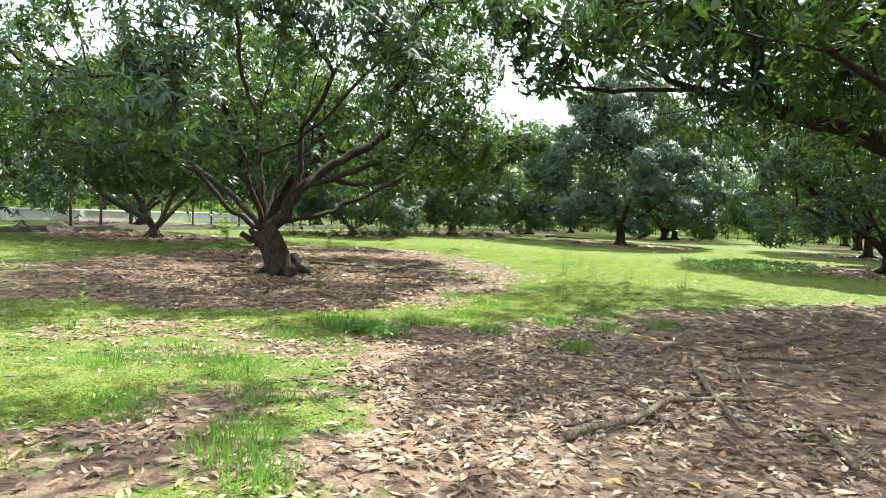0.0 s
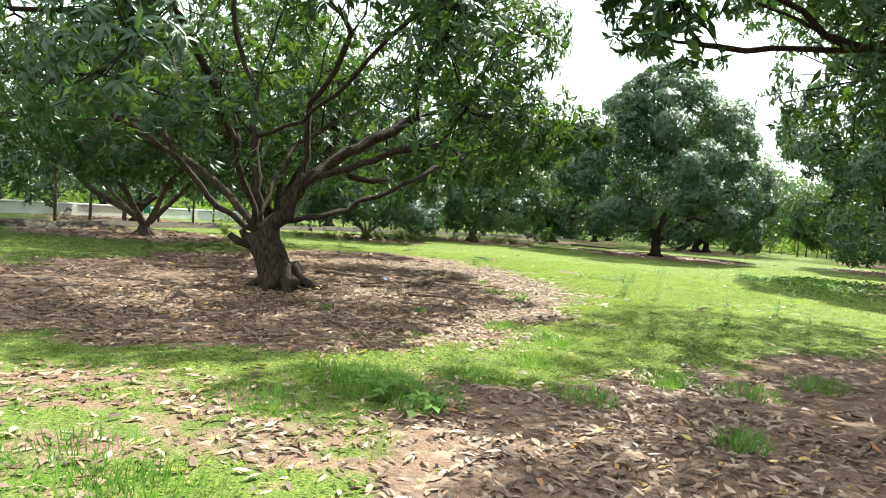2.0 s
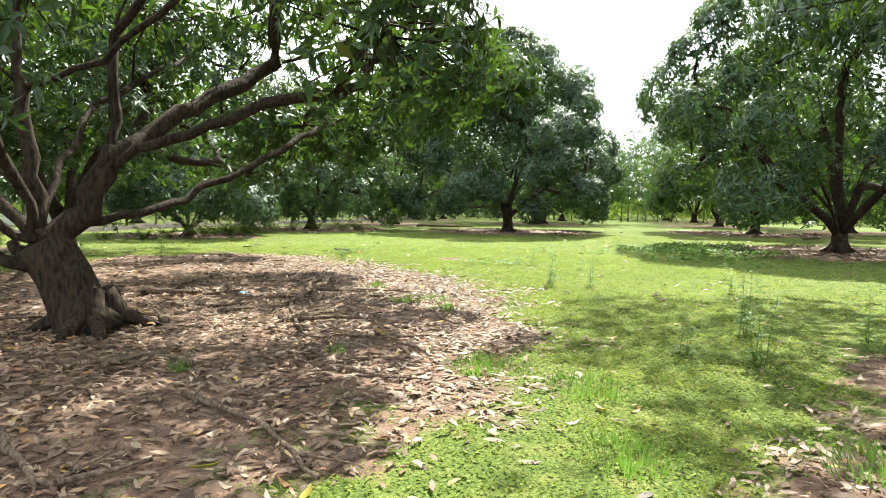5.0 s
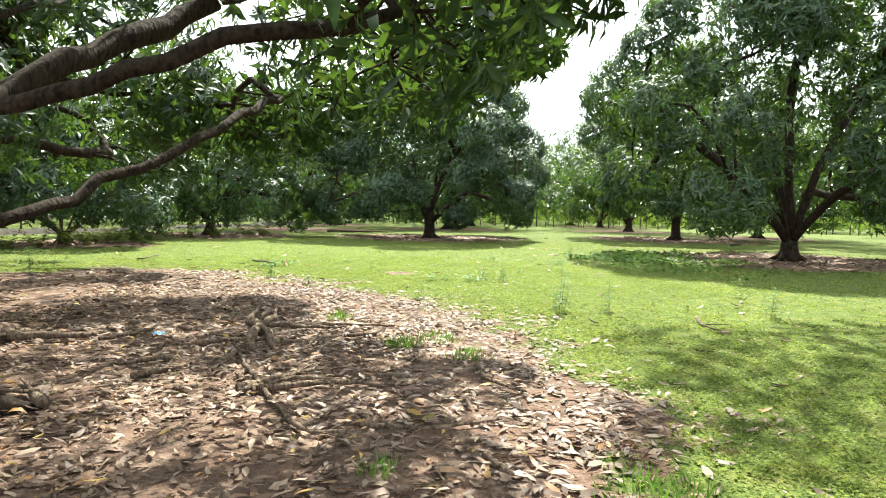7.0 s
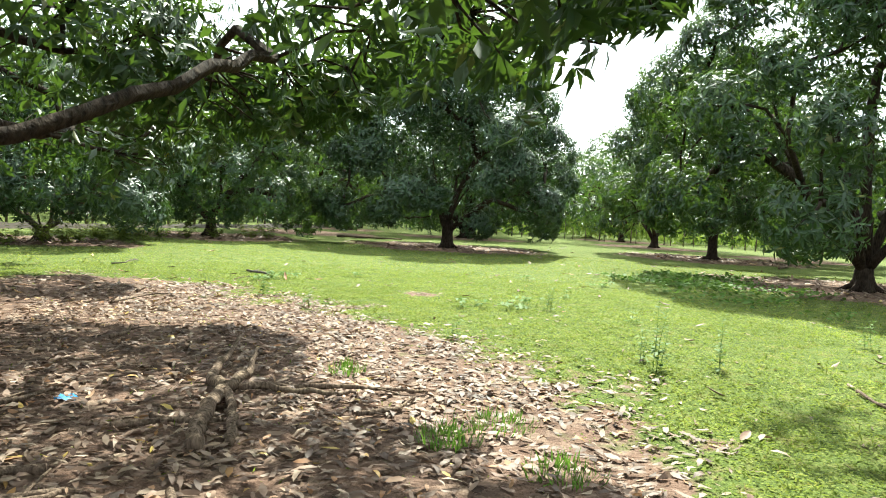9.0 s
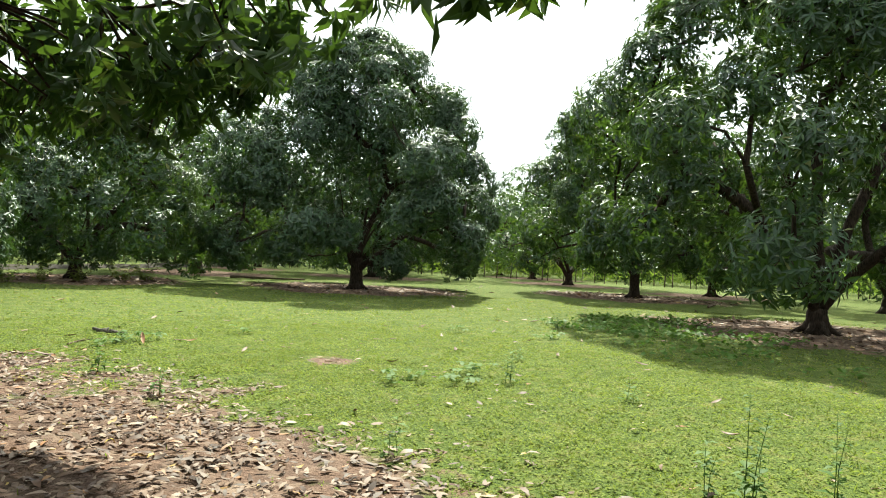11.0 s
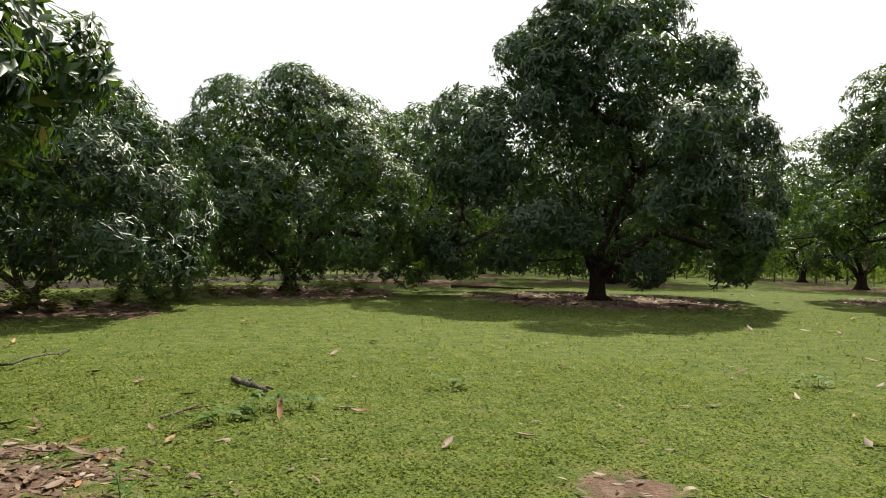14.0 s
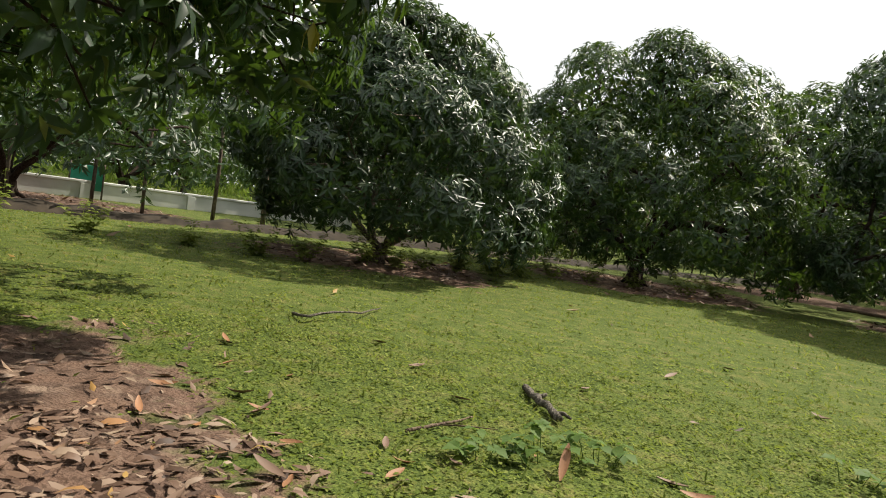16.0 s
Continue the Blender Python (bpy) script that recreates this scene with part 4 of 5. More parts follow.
def litter_stuff(seed, bands):
    rng = np.random.default_rng(seed)
    Vs, Fs, off = [], [], 0
    for n, box, d0, d1, L0, curled in bands:
        x, y = scatter(rng, n, *box, d0, d1)
        k = rng.uniform(0, 1, len(x)) < np.clip(litter_amount(x, y) * 1.3 - 0.2, 0.012, 1) * (0.3 + 1.1 * value_noise(x * 1.6, y * 1.6, 51)) * np.where(np.hypot(x - 3.58, y - 23.5) < 0.8, 0.18, 1.0)
        x, y = x[k], y[k]
        m = len(x)
        a = rng.uniform(0, 6.283, m)
        way = np.stack([np.cos(a), np.sin(a), rng.normal(0, 0.13, m)], 1)
        up = np.stack([rng.normal(0, 0.28, m), rng.normal(0, 0.28, m), np.where(rng.uniform(0, 1, m) < 0.5, 1.0, -1.0)], 1)
        L = L0 * rng.uniform(0.45, 1.25, m)
        base = np.stack([x, y, bumps(x, y) + rng.uniform(0.006, 0.03, m)], 1)
        if curled:
            V, F = flat_leaves(rng, base, way, up, L, L * rng.uniform(0.22, 0.36, m))
        else:
            V, F = leaves(base, way, up, L, L * rng.uniform(0.24, 0.4, m), fine=False)
        Vs.append(V), Fs.append(F + off)
        off += len(V)
    return mesh_np("leaf_litter", np.concatenate(Vs), [np.concatenate(Fs)], DRY)


tagged(new("leaf_litter", litter_stuff(95, [(170000, (-7, 8, -1, 30), 0.0, 4.2, 0.115, True), (44000, (-12, 13, -2, 28), 4.2, 9.0, 0.165, False), (40000, (-20, 34, 8, 48), 9.0, 34.0, 0.26, False)])), "brown and grey fallen mango leaves, curled and dry", "leaf litter", "", "stuff")

# ---- dead wood on the ground ----
def ground_z(x, y):
    return float(bumps(np.array([x]), np.array([y]))[0])


def dead_branch(way, r0, seed, label="dry grey-brown fallen branch lying on leaf litter", side=2, mat=None, name="fallen_branch", lift=0.0):
    """A crooked fallen branch along points of the ground, with broken side twigs."""
    rng = np.random.default_rng(seed)
    r0 = r0 * 1.25
    P = np.array([(x, y, ground_z(x, y) + r0 + 0.014) for x, y in way], float)
    k = max(len(P), 2)
    q = np.linspace(0, k - 1, 4 * k)
    F = np.stack([np.interp(q, np.arange(k), P[:, c]) for c in range(3)], 1)
    F[1:-1] += rng.normal(0, r0 * 0.35, F[1:-1].shape) * np.array([1, 1, 0.3])
    F[:, 2] += lift * np.sin(np.linspace(0, 3.14, len(F)))
    rad = r0 * np.linspace(1.0, 0.45, len(F)) * (1 + 0.08 * rng.normal(size=len(F)))
    top = thing(name, P[0][0], P[0][1], 0, label, "branch", "dead branches under the trees")
    o = np.array([P[0][0], P[0][1], 0])
    part("stem", tubes_mesh("stem", [tube(F - o, rad, 8, 0.05, rng)], mat or DEADWOOD), top)
    for s in range(side):
        a = int(rng.integers(2, len(F) - 2))
        d = unit(F[a + 1] - F[a])
        turn = rng.choice([-1, 1]) * rng.uniform(0.5, 1.1)
        e = np.array([d[0] * math.cos(turn) - d[1] * math.sin(turn), d[0] * math.sin(turn) + d[1] * math.cos(turn), 0.12])
        ln = rng.uniform(0.12, 0.4)
        part("side_twig", tubes_mesh("side_twig", [tube([F[a] - o, F[a] - o + e * ln * 0.5, F[a] - o + e * ln + np.array([0, 0, -0.01])], [rad[a] * 0.6, rad[a] * 0.45, rad[a] * 0.25], 6)], mat or DEADWOOD), top)
    return top


dead_branch([(0.71, 3.94), (0.97, 4.19), (1.33, 4.38), (1.82, 5.01), (2.5, 5.1), (3.16, 5.34)], 0.03, 1, "long crooked fallen branch on leaf litter", 3)
dead_branch([(2.78, 6.8), (2.32, 5.16), (2.1, 4.09)], 0.026, 2)
dead_branch([(1.58, 5.77), (1.58, 5.04), (1.59, 4.47), (1.44, 4.0)], 0.018, 3, side=1)
dead_branch([(2.71, 5.91), (3.19, 6.05), (3.48, 5.81)], 0.026, 4)
dead_branch([(3.66, 7.49), (4.46, 7.97), (5.67, 9.1)], 0.045, 5, "thick dry branch fallen on leaf litter", 3)
dead_branch([(3.3, 7.1), (4.36, 7.1), (5.67, 7.99)], 0.028, 6)
dead_branch([(2.54, 3.53), (2.88, 4.54), (3.7, 4.22)], 0.024, 7)
dead_branch([(0.51, 4.86), (0.45, 4.54)], 0.022, 8, side=0)
dead_branch([(-0.1, 5.24), (0.35, 5.18)], 0.012, 9, side=0)
dead_branch([(2.27, 7.05), (3.24, 7.98), (3.96, 8.01)], 0.02, 10)
dead_branch([(-1.24, 14.62), (-0.84, 14.85), (-0.58, 15.01)], 0.03, 11)
dead_branch([(-1.1, 14.55), (-0.62, 14.59), (-0.29, 14.44)], 0.026, 12)
dead_branch([(-1.06, 15.48), (-1.07, 14.37), (-1.05, 13.65), (-0.98, 13.45), (-0.78, 13.37)], 0.018, 13, "long curved dry branch on leaf litter")
dead_branch([(-1.25, 14.59), (-1.02, 14.7), (-0.75, 14.86), (-0.46, 14.62), (-0.23, 14.31)], 0.02, 14)
dead_branch([(-1.16, 15.18), (-1.14, 14.73), (-1.13, 14.55)], 0.02, 15, side=0)
dead_branch([(-1.89, 15.41), (-1.75, 15.56), (-1.52, 15.61)], 0.026, 16, side=1)
dead_branch([(-3.16, 17.91), (-2.99, 17.46), (-2.28, 17.49)], 0.05, 17, "thick dark fallen branch on leaf litter", 3)
dead_branch([(-2.53, 14.7), (-2.71, 15.25)], 0.035, 18)
dead_branch([(-1.96, 15.31), (-1.54, 15.6)], 0.025, 19)
dead_branch([(-0.18, 12.68), (-0.17, 12.38)], 0.02, 20, side=0)
dead_branch([(-1.35, 16.66), (-0.89, 16.65)], 0.022, 21, side=0)
dead_branch([(-0.2, 17.42), (0.45, 17.2), (0.94, 16.97)], 0.02, 22)
dead_branch([(0.2, 16.48), (0.53, 16.56), (0.78, 16.83)], 0.018, 23, side=1)
dead_branch([(-2.09, 11.46), (-1.55, 10.65), (-1.31, 9.7)], 0.02, 24)
dead_branch([(-3.08, 10.85), (-2.65, 9.91), (-2.15, 10.16)], 0.022, 25)
dead_branch([(-4.47, 12.8), (-4.04, 12.12), (-3.89, 11.54)], 0.03, 26)
dead_branch([(-0.87, 12.04), (-0.51, 11.6), (-0.21, 11.67)], 0.016, 27, side=1)
dead_branch([(-1.14, 23.54), (-1.03, 24.06)], 0.02, 28, side=1)
dead_branch([(-1.48, 22.21), (-0.97, 23.14), (-0.71, 23.17)], 0.016, 29)
dead_branch([(0.61, 25.72), (0.76, 26), (0.9, 26.32)], 0.011, 31, "thin pale twig lying in the grass", 1)
dead_branch([(-1.62, 28.5), (-1.35, 28.27), (-1.25, 28.8), (-1.09, 29.15), (-1.17, 30.0)], 0.014, 32, "thin dark bent twig lying on the lawn", 2, LOGWOOD, lift=0.06)
dead_branch([(4.96, 16.09), (4.61, 15.67), (4.42, 15.05)], 0.014, 33, "thin pale twig lying in the grass", 1)
dead_branch([(9.19, 48.96), (12.52, 47.53)], 0.06, 34, "pale fallen branch beneath a mango tree", 1)
dead_branch([(23.86, 32.34), (26.19, 33.76), (27.67, 35.41)], 0.05, 35, "dry fallen branch at the grass edge", 3)
dead_branch([(18.79, 20.3), (22.92, 23.65), (21.03, 21.2)], 0.06, 36, "dry fallen branch beside a mango trunk", 3)
rng = np.random.default_rng(404)
for k in range(26):   # further small sticks under the first tree
    a, d = rng.uniform(0, 6.283), rng.uniform(0, 6.283)
    cx, cy = FIRST[0] + 4.6 * math.cos(a) * rng.uniform(0.3, 1), FIRST[1] + 0.8 + 6.0 * math.sin(a) * rng.uniform(0.3, 1)
    ln = rng.uniform(0.3, 1.0)
    dead_branch([(cx, cy), (cx + ln * 0.5 * math.cos(d), cy + ln * 0.5 * math.sin(d)), (cx + ln * math.cos(d + 0.3), cy + ln * math.sin(d + 0.3))], rng.uniform(0.01, 0.026), 500 + k, "small dry stick among fallen leaves", 1)


def forked_root():
    """A weathered double root lying flat, with two bleached prongs that curl away from its fork."""
    rng = np.random.default_rng(3)
    x, y = -0.8, 16.1
    top = thing("root_wood", x, y, 0, "weathered forked root lying on leaf litter", "dead wood")
    def bar(name, pts, r0, r1, mat, label=""):
        P = np.array([(px - x, py - y, ground_z(px, py) + pz) for px, py, pz in pts])
        q = np.linspace(0, len(P) - 1, 4 * len(P))
        F = np.stack([np.interp(q, np.arange(len(P)), P[:, c]) for c in range(3)], 1)
        F[1:-1] += rng.normal(0, 0.006, F[1:-1].shape)
        part(name, tubes_mesh(name, [tube(F, np.linspace(r0, r1, len(F)), 9, 0.1, rng)], mat), top, label)
    bar("body", [(-0.91, 16.05, 0.04), (-0.86, 16.4, 0.06), (-0.73, 16.85, 0.08), (-0.57, 17.3, 0.07)], 0.055, 0.045, DEADWOOD)
    bar("body", [(-0.7, 16.1, 0.03), (-0.63, 16.5, 0.05), (-0.6, 16.85, 0.08), (-0.57, 17.32, 0.07)], 0.03, 0.035, DEADWOOD)
    bar("prong", [(-0.58, 17.25, 0.09), (-0.66, 17.65, 0.08), (-0.5, 18.2, 0.1), (-0.34, 18.7, 0.09), (-0.16, 19.5, 0.05)], 0.05, 0.014, DEADWOOD, "pale bleached prong")
    bar("prong", [(-0.57, 17.25, 0.09), (-0.38, 17.54, 0.12), (-0.27, 17.95, 0.15), (-0.18, 18.3, 0.18)], 0.042, 0.014, DEADWOOD, "pale bleached prong")
    bar("prong", [(-0.52, 17.35, 0.07), (-0.3, 17.42, 0.05), (-0.04, 17.2, 0.04), (0.19, 17.05, 0.05), (0.37, 17.04, 0.04)], 0.032, 0.012, DEADWOOD)


forked_root()


def old_log(x, y, x2, y2):
    rng = np.random.default_rng(12)
    top = thing("small_log", x, y, 0, "short weathered log lying on the lawn", "log")
    d = np.array([x2 - x, y2 - y, 0])
    s = np.linspace(0, 1, 9)[:, None]
    P = d * s + np.array([0, 0, 0.045]) + rng.normal(0, 0.008, (9, 3))
    part("log_body", tubes_mesh("log_body", [tube(P, 0.031 + 0.005 * rng.normal(size=9), 10, 0.14, rng)], LOGWOOD), top)
    n = np.array([-d[1], d[0], 0]) / np.linalg.norm(d)
    part("knot", tubes_mesh("knot", [tube([P[3], P[3] + n * 0.04 + np.array([0, 0, 0.02]), P[3] + n * 0.07 + np.array([0, 0, 0.035])], [0.022, 0.018, 0.012], 7)], LOGWOOD), top)
    part("knot", tubes_mesh("knot", [tube([P[7], P[7] + n * 0.05 + d * 0.06 + np.array([0, 0, 0.02]), P[7] + n * 0.09 + d * 0.12], [0.02, 0.016, 0.009], 7)], LOGWOOD), top)


old_log(1.09, 27.33, 1.44, 26.66)


# ---- single plants ----
def grass_tuft(x, y, r, h, n, seed, mat=None, label="bright green grass tuft"):
    rng = np.random.default_rng(seed)
    a, d = rng.uniform(0, 6.283, n), r * np.sqrt(rng.uniform(0, 1, n))
    base = np.stack([d * np.cos(a), d * np.sin(a), np.full(n, -0.01)], 1)
    way = np.stack([np.cos(a) * (0.25 + d / r * 0.8) + rng.normal(0, 0.25, n), np.sin(a) * (0.25 + d / r * 0.8) + rng.normal(0, 0.25, n), np.ones(n)], 1)
    L = h * rng.uniform(0.5, 1.25, n)
    V, F = leaves(base, way, np.stack([np.cos(a), np.sin(a), np.full(n, 0.4)], 1), L, np.full(n, 0.009) * rng.uniform(0.7, 1.4, n), 0.1, 0.5, True)
    o = new("grass_tuft", mesh_np("grass_tuft", V, [F], mat or TUFT))
    o.matrix_world = pose(x, y, ground_z(x, y))
    return tagged(o, label, "grass tuft", "grass tufts")


TUFT = leaf_material("tuft_grass", [(0.0, (0.06, 0.14, 0.022)), (0.6, (0.1, 0.2, 0.035)), (1.0, (0.17, 0.26, 0.06))], rough=0.55, clear=0.35, tint=(0.2, 0.36, 0.03), spec=0.25)
for k, (tx, ty, tr, th, tn) in enumerate([(-1.51, 3.54, 0.3, 0.2, 260), (-1.24, 3.14, 0.22, 0.16, 160), (1.56, 7.24, 0.2, 0.14, 180), (-1.18, 8.19, 0.4, 0.17, 300), (-0.72, 7.77, 0.3, 0.16, 240), (-1.56, 8.49, 0.3, 0.14, 200),
                                          (-0.28, 8.75, 0.3, 0.13, 200), (-1.91, 7.51, 0.35, 0.13, 220), (0.43, 9.61, 0.3, 0.12, 200), (0.62, 15.84, 0.2, 0.13, 170), (0.53, 17.87, 0.16, 0.12, 130), (1.12, 16.09, 0.25, 0.1, 160),
                                          (1.02, 15.16, 0.22, 0.1, 150), (-0.81, 12.72, 0.1, 0.1, 50), (-2.21, 12.29, 0.1, 0.1, 60), (-2.06, 5.68, 0.4, 0.12, 260), (-2.57, 6.14, 0.45, 0.12, 260), (-3.27, 5.92, 0.4, 0.12, 240), (-1.64, 4.8, 0.3, 0.12, 180),
                                          (-2.54, 4.31, 0.35, 0.14, 240), (0.93, 10.99, 0.35, 0.12, 220), (0.33, 11.82, 0.3, 0.12, 200), (1.69, 9.03, 0.3, 0.14, 220), (2.37, 8.8, 0.3, 0.13, 200), (3.37, 9.43, 0.35, 0.14, 220), (0.68, 8.16, 0.25, 0.13, 160)]):
    grass_tuft(tx, ty, tr, th, tn, 700 + k)


def weed(x, y, h, stems, seed, leaf=0.09, label="tall thin weed with small leaves", wide=0.16, mat=None):
    rng = np.random.default_rng(seed)
    top = thing("weed", x, y, ground_z(x, y), label, "weed", "weeds in the grass", rng.uniform(0, 360))
    Vs, Fs, off = [], [], 0
    for s in range(stems):
        a = rng.uniform(0, 6.283)
        r = wide * h * (s > 0) + 0.02
        hh = h * rng.uniform(0.55, 1.0) if s else h
        P = np.array([(0.04 * math.cos(a), 0.04 * math.sin(a), -0.02), (r * 0.6 * math.cos(a), r * 0.6 * math.sin(a), hh * 0.5), (r * math.cos(a + 0.3), r * math.sin(a + 0.3), hh)])
        part("stem", tubes_mesh("stem", [tube(P, [0.004, 0.003, 0.0015], 4)], mat or WEED), top)
        n = max(7, int(hh * 36))
        q = np.sort(rng.uniform(0.1, 1, n))
        B = np.stack([np.interp(q, [0, 0.5, 1], P[:, c]) for c in range(3)], 1)
        g = np.arange(n) * 2.4 + a
        way = np.stack([np.cos(g), np.sin(g), rng.uniform(-0.1, 0.6, n)], 1)
        L = leaf * rng.uniform(0.6, 1.4, n) * (1.25 - 0.6 * q)
        V, F = leaves(B, way, np.tile([0, 0, 1.0], (n, 1)), L, L * 0.55, 0.15, 0.25, True)
        Vs.append(V), Fs.append(F + off)
        off += len(V)
    part("leaves", mesh_np("leaves", np.concatenate(Vs), [np.concatenate(Fs)], mat or WEED), top)
    return top


for k, (wx, wy, wh, ws) in enumerate([(2.87, 11.34, 0.75, 4), (3.85, 12.71, 0.8, 3), (2.42, 11.84, 0.45, 3), (4.58, 11.74, 0.6, 3), (3.61, 17.3, 0.75, 3), (4.35, 17.16, 0.6, 2), (3.78, 17.72, 0.4, 2), (0.78, 23.35, 0.35, 4), (1.13, 21.87, 0.3, 3),
                                      (5.08, 21.47, 0.4, 3), (10.57, 26.67, 0.4, 3), (5.61, 20, 0.3, 2), (-3.71, 26.03, 0.5, 3), (-6.83, 28.09, 0.9, 5), (-7.85, 26.68, 0.7, 4), (-6.19, 28.44, 0.6, 3), (6.37, 22.82, 0.3, 2), (2.31, 19.29, 0.3, 2),
                                      (-7.33, 18.79, 0.6, 3), (-6.93, 20.3, 0.4, 3), (-8.24, 17.52, 0.5, 2), (6.46, 16.09, 0.45, 2), (7.66, 17.77, 0.4, 2), (-4.44, 7.44, 0.4, 2), (-4.95, 8.78, 0.5, 2)]):
    weed(wx, wy, wh, ws, 800 + k)
# bushy weeds round the feet of the far trees
for k, (wx, wy) in enumerate([(-2.77, 37.17), (-2.16, 37.87), (-1.46, 38.76), (-4.41, 34.29), (-3.58, 35.6), (-3.05, 36.19), (-2.39, 39.27), (-1.59, 40.05), (-0.86, 39.78), (-5.15, 33.6), (-6.45, 33.35), (-0.1, 41.02), (0.78, 41.96), (2.05, 42.83), (3.51, 42.84), (4.55, 44.06), (-8, 32.4), (-9.13, 31.34)]):
    weed(wx, wy, 0.55 + 0.5 * ((k * 37) % 10) / 10, 9, 860 + k, 0.17, "bushy leafy weed at the orchard edge", 0.6, CLOVER)


def broad_weed(x, y, r, n, seed, label="low broad-leaved weed in the grass", leaf=0.1, mat=None):
    rng = np.random.default_rng(seed)
    top = thing("broadleaf_weed", x, y, ground_z(x, y), label, "weed", "broad-leaved weeds")
    for s in range(n):
        a, d = rng.uniform(0, 6.283), r * math.sqrt(rng.uniform(0, 1))
        z = rng.uniform(0.05, 0.16)
        p = np.array([d * math.cos(a), d * math.sin(a), z])
        part("stem", tubes_mesh("stem", [tube([p * np.array([0.6, 0.6, 0]) - np.array([0, 0, 0.01]), p * np.array([0.8, 0.8, 0.6]), p], [0.003, 0.0025, 0.002], 4)], WEED), top)
        k = 4
        g = np.arange(k) * 1.6 + a
        L = leaf * rng.uniform(0.6, 1.2, k)
        V, F = leaves(np.tile(p, (k, 1)), np.stack([np.cos(g), np.sin(g), rng.uniform(-0.2, 0.25, k)], 1), np.stack([rng.normal(0, 0.2, k), rng.normal(0, 0.2, k), np.ones(k)], 1), L, L * 0.75, 0.12, 0.2, True)
        part("leaf_whorl", mesh_np("leaf_whorl", V, [F], mat or WEED), top)
    return top


for k, (bx, by, br, bn) in enumerate([(-1.16, 7.89, 0.3, 12), (-0.78, 7.53, 0.22, 8), (4.47, 21.63, 0.3, 12), (3.84, 21.86, 0.3, 10), (5.05, 22.03, 0.25, 8), (1.44, 25.83, 0.28, 12), (1.12, 25.57, 0.2, 8), (1.75, 25.98, 0.2, 7), (3.35, 26.83, 0.2, 6), (8.84, 25, 0.35, 10), (9.7, 23.78, 0.35, 10), (11.08, 27.78, 0.4, 10), (7.65, 26.33, 0.3, 8)]):
    broad_weed(bx, by, br, bn, 900 + k)


# ---- single fallen leaves and scraps ----
def fallen_leaf(x, y, rz, length, seed, tilt=0.0, label="curled brown fallen mango leaf on the grass", mat=None):
    rng = np.random.default_rng(seed)
    s = np.linspace(0, 1, 7)
    w = np.sin(np.pi * np.clip(s * 0.94 + 0.03, 0, 1)) ** 0.8 * length * 0.14
    curl = rng.uniform(0.05, 0.16) * length
    V = []
    for k in range(7):
        z = curl * (2 * s[k] - 1) ** 2 + s[k] * tilt * length
        V += [(s[k] * length, -w[k], z + w[k] * 0.5), (s[k] * length, 0, z), (s[k] * length, w[k], z + w[k] * 0.5)]
    i = np.arange(6)[:, None] * 3
    Q = np.concatenate([i + np.array([[0, 1, 4, 3]]), i + np.array([[1, 2, 5, 4]])])
    V = np.array(V)
    V2 = V + np.array([0, 0, 0.0015])
    me = mesh_np("fallen_leaf", np.concatenate([V, V2]), [np.concatenate([Q[:, ::-1], Q + len(V)])], mat or DRY, True)
    o = new("fallen_leaf", me)
    o.matrix_world = pose(x, y, ground_z(x, y) + 0.012, rng.uniform(-20, 20), 0, rz)
    return tagged(o, label, "leaf", "single fallen leaves")


for k, (lx, ly) in enumerate([(5.32, 25.57), (-0.24, 25.38), (0.37, 24.67), (0.31, 24.17), (0.62, 26.72), (2.69, 24.49), (3.48, 24.65), (-1.27, 26.9), (5.06, 27.87), (0.27, 24.71), (0.6, 25.39), (0.08, 24.78), (0.1, 24.3), (-0.62, 25.7),
                              (-0.64, 22.94), (2.24, 25.88), (1.58, 27.96), (4.37, 15.18), (5.12, 16.23), (4.77, 14.5), (5.95, 17.23), (3.27, 14.51), (2.61, 15.34), (3.43, 16.21), (2.81, 17.06), (5.33, 18.68), (6.38, 19.55), (3.08, 18.58), (2.02, 19.55), (2.64, 20.64),
                              (6.07, 24.12), (7.21, 22.92), (8.01, 21.81), (1.76, 22.87), (4.3, 23.2), (0.69, 20.44), (2.98, 13.15), (3.88, 10.41), (5.07, 11.51), (2.01, 13.5), (5.84, 15.15), (6.84, 16.98), (0.17, 27.55), (-0.51, 28.04), (2.27, 29.15), (3.7, 28.69), (3.13, 30.44)]):
    fallen_leaf(lx, ly, (k * 83) % 360, 0.15 + 0.07 * ((k * 29) % 10) / 10, 1000 + k, 0.12 * (k % 3))
ORANGE_LEAF = leaf_material("orange_dry_leaf", [(0.0, (0.26, 0.12, 0.06)), (1.0, (0.38, 0.2, 0.11))], rough=0.6, clear=0.12, tint=(0.4, 0.15, 0.05))
fallen_leaf(1.56, 25.46, 80, 0.2, 1100, 0.75, "large upright orange-brown dry leaf in the grass", ORANGE_LEAF)
for k, (lx, ly) in enumerate([(0.68, 25.27), (0.74, 24.99), (-1.33, 26.84), (-0.21, 25.54), (0.37, 24.74), (2.18, 25.75), (-1.0, 26.2), (-0.7, 25.0), (-0.9, 25.6), (-0.5, 26.4), (0.1, 25.1), (2.6, 6.6), (0.9, 5.1)]):
    fallen_leaf(lx, ly, (k * 71) % 360, 0.13 + 0.05 * (k % 3) / 2, 1300 + k, 0.1 * (k % 4), "orange-brown fallen mango leaf", ORANGE_LEAF)
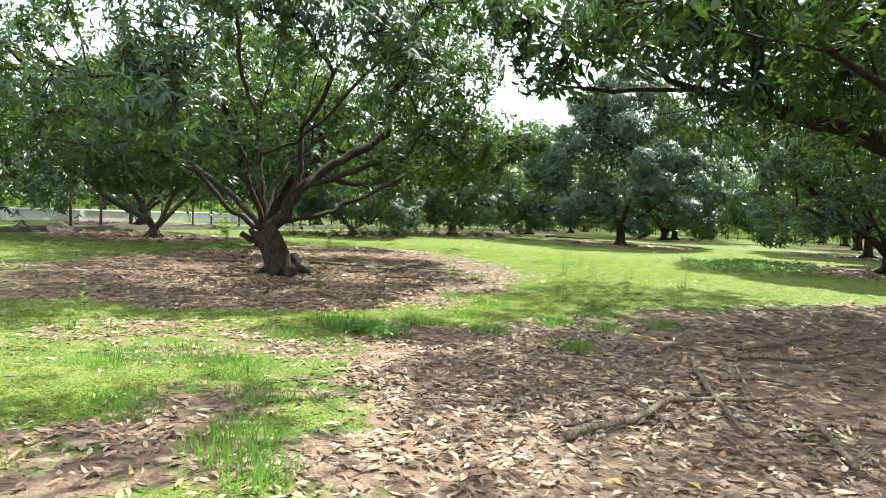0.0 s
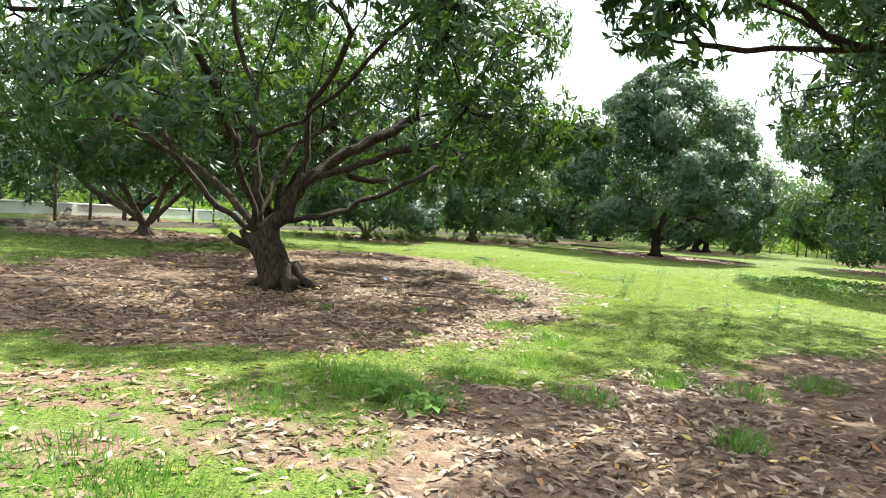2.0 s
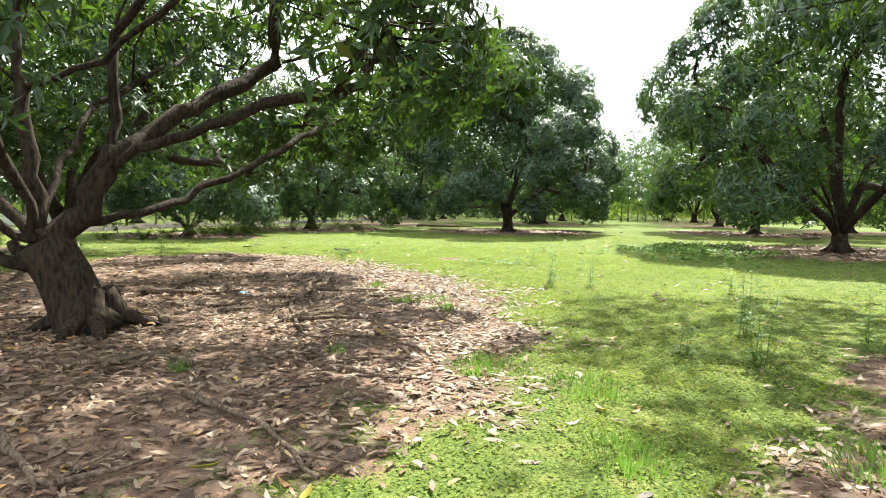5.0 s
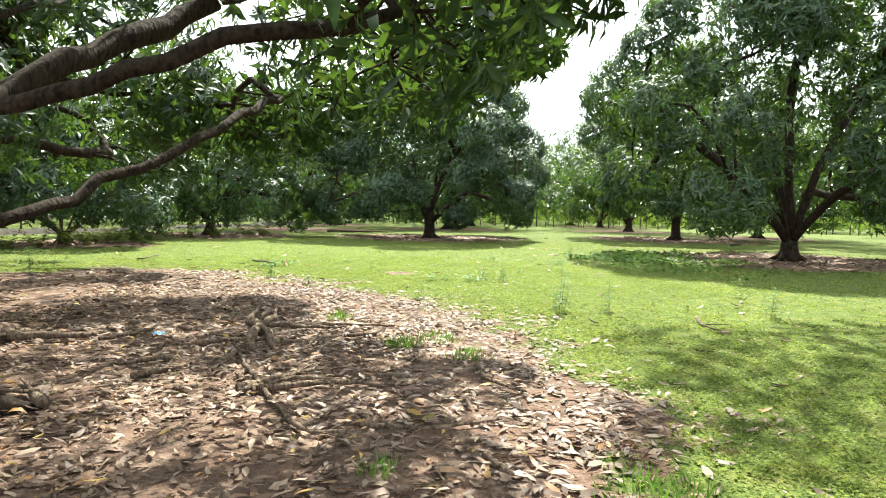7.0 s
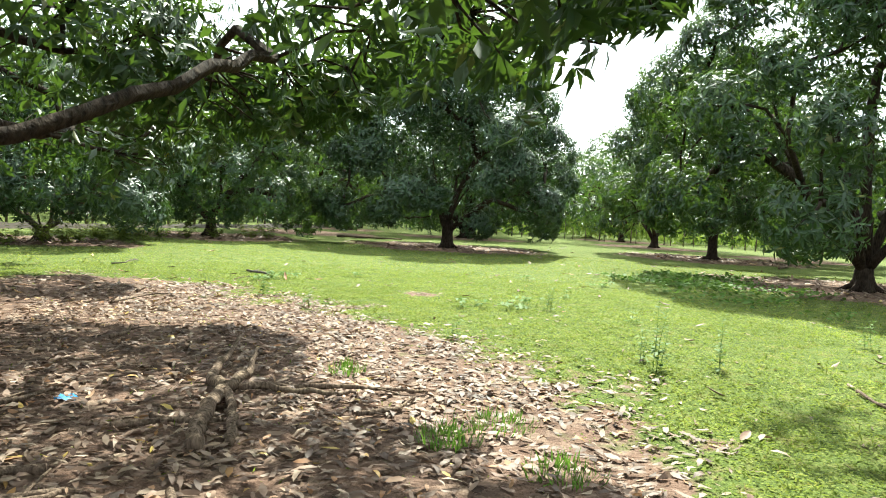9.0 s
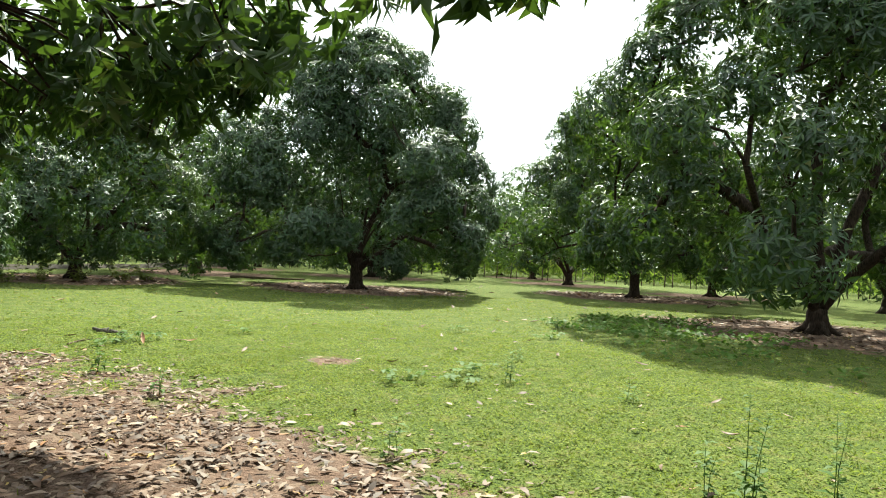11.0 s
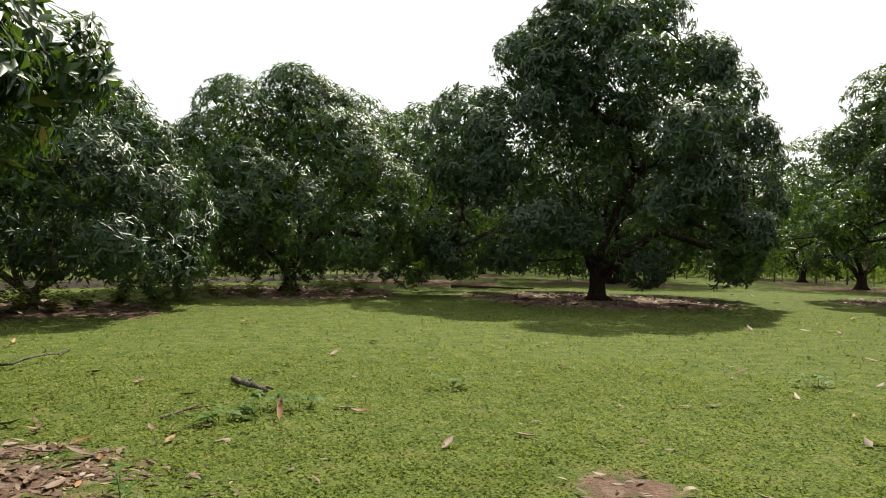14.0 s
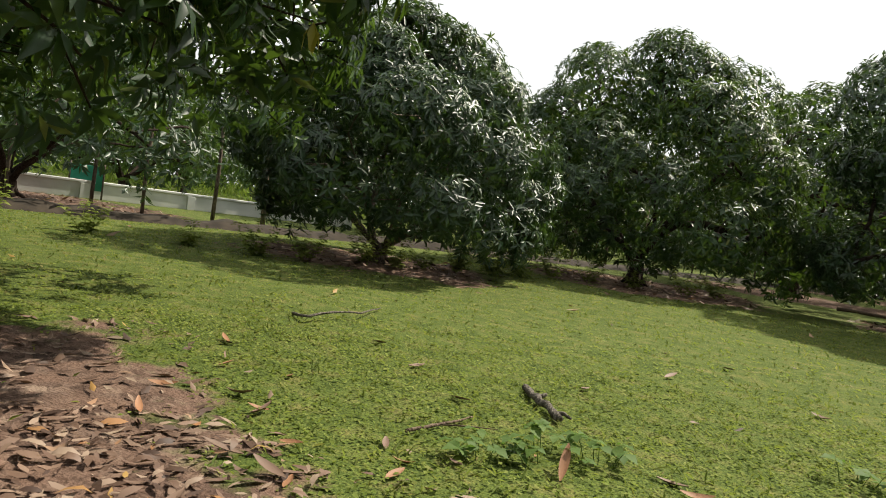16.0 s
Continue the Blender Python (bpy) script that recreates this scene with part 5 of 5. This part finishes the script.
YLEAF = [(-1.97, 10.04), (-1.42, 9.46), (-2.81, 4.56), (-2, 6.15), (0.76, 10.58), (-2.33, 8.71), (-0.27, 13.38), (-3.59, 20.25)]
for k, (lx, ly) in enumerate(YLEAF):
    fallen_leaf(lx, ly, k * 67, 0.19, 1200 + k, 0.05, "yellow fallen mango leaf on leaf litter", YELLOW_LEAF)


def blue_scrap(x, y):
    rng = np.random.default_rng(6)
    n = 6
    g = np.linspace(-0.07, 0.07, n)
    A, B = np.meshgrid(g, g * 0.7, indexing="ij")
    Zs = 0.03 + rng.normal(0, 0.012, A.shape)
    I = np.arange(n * n).reshape(n, n)
    Q = np.stack([I[:-1, :-1], I[1:, :-1], I[1:, 1:], I[:-1, 1:]], -1).reshape(-1, 4)
    o = new("plastic_scrap", mesh_np("plastic_scrap", np.stack([A, B, Zs], -1).reshape(-1, 3), [Q], BLUE_PLASTIC))
    o.matrix_world = pose(x, y, ground_z(x, y) - 0.01, 0, 0, 25)
    tagged(o, "crumpled scrap of blue plastic among dead leaves", "litter")


blue_scrap(-1.66, 17.49)


def yellow_spray(x, y, z, seed):
    """A twig end with a few yellowed hanging leaves."""
    rng = np.random.default_rng(seed)
    top = thing("yellow_leaf_spray", x, y, z, "spray of yellowed mango leaves on a thin twig", "leaf spray")
    part("twig", tubes_mesh("twig", [tube([(0, 0, 0), (-0.4, -0.15, 0.06), (-0.95, -0.4, 0.2)], [0.006, 0.009, 0.014], 5)], BARK), top)
    n = 5
    a = rng.uniform(0, 6.283, n)
    V, F = leaves(np.zeros((n, 3)), np.stack([np.cos(a) * 0.5, np.sin(a) * 0.5, -np.ones(n)], 1), np.stack([np.cos(a), np.sin(a), np.ones(n) * 0.3], 1), np.full(n, 0.2), np.full(n, 0.05), 0.2, 0.2, True)
    part("yellow_leaves", mesh_np("yellow_leaves", V, [F], YELLOW_LEAF), top)


yellow_spray(-0.72, 25.0, 2.38, 1)
yellow_spray(-0.3, 25.6, 2.36, 2)
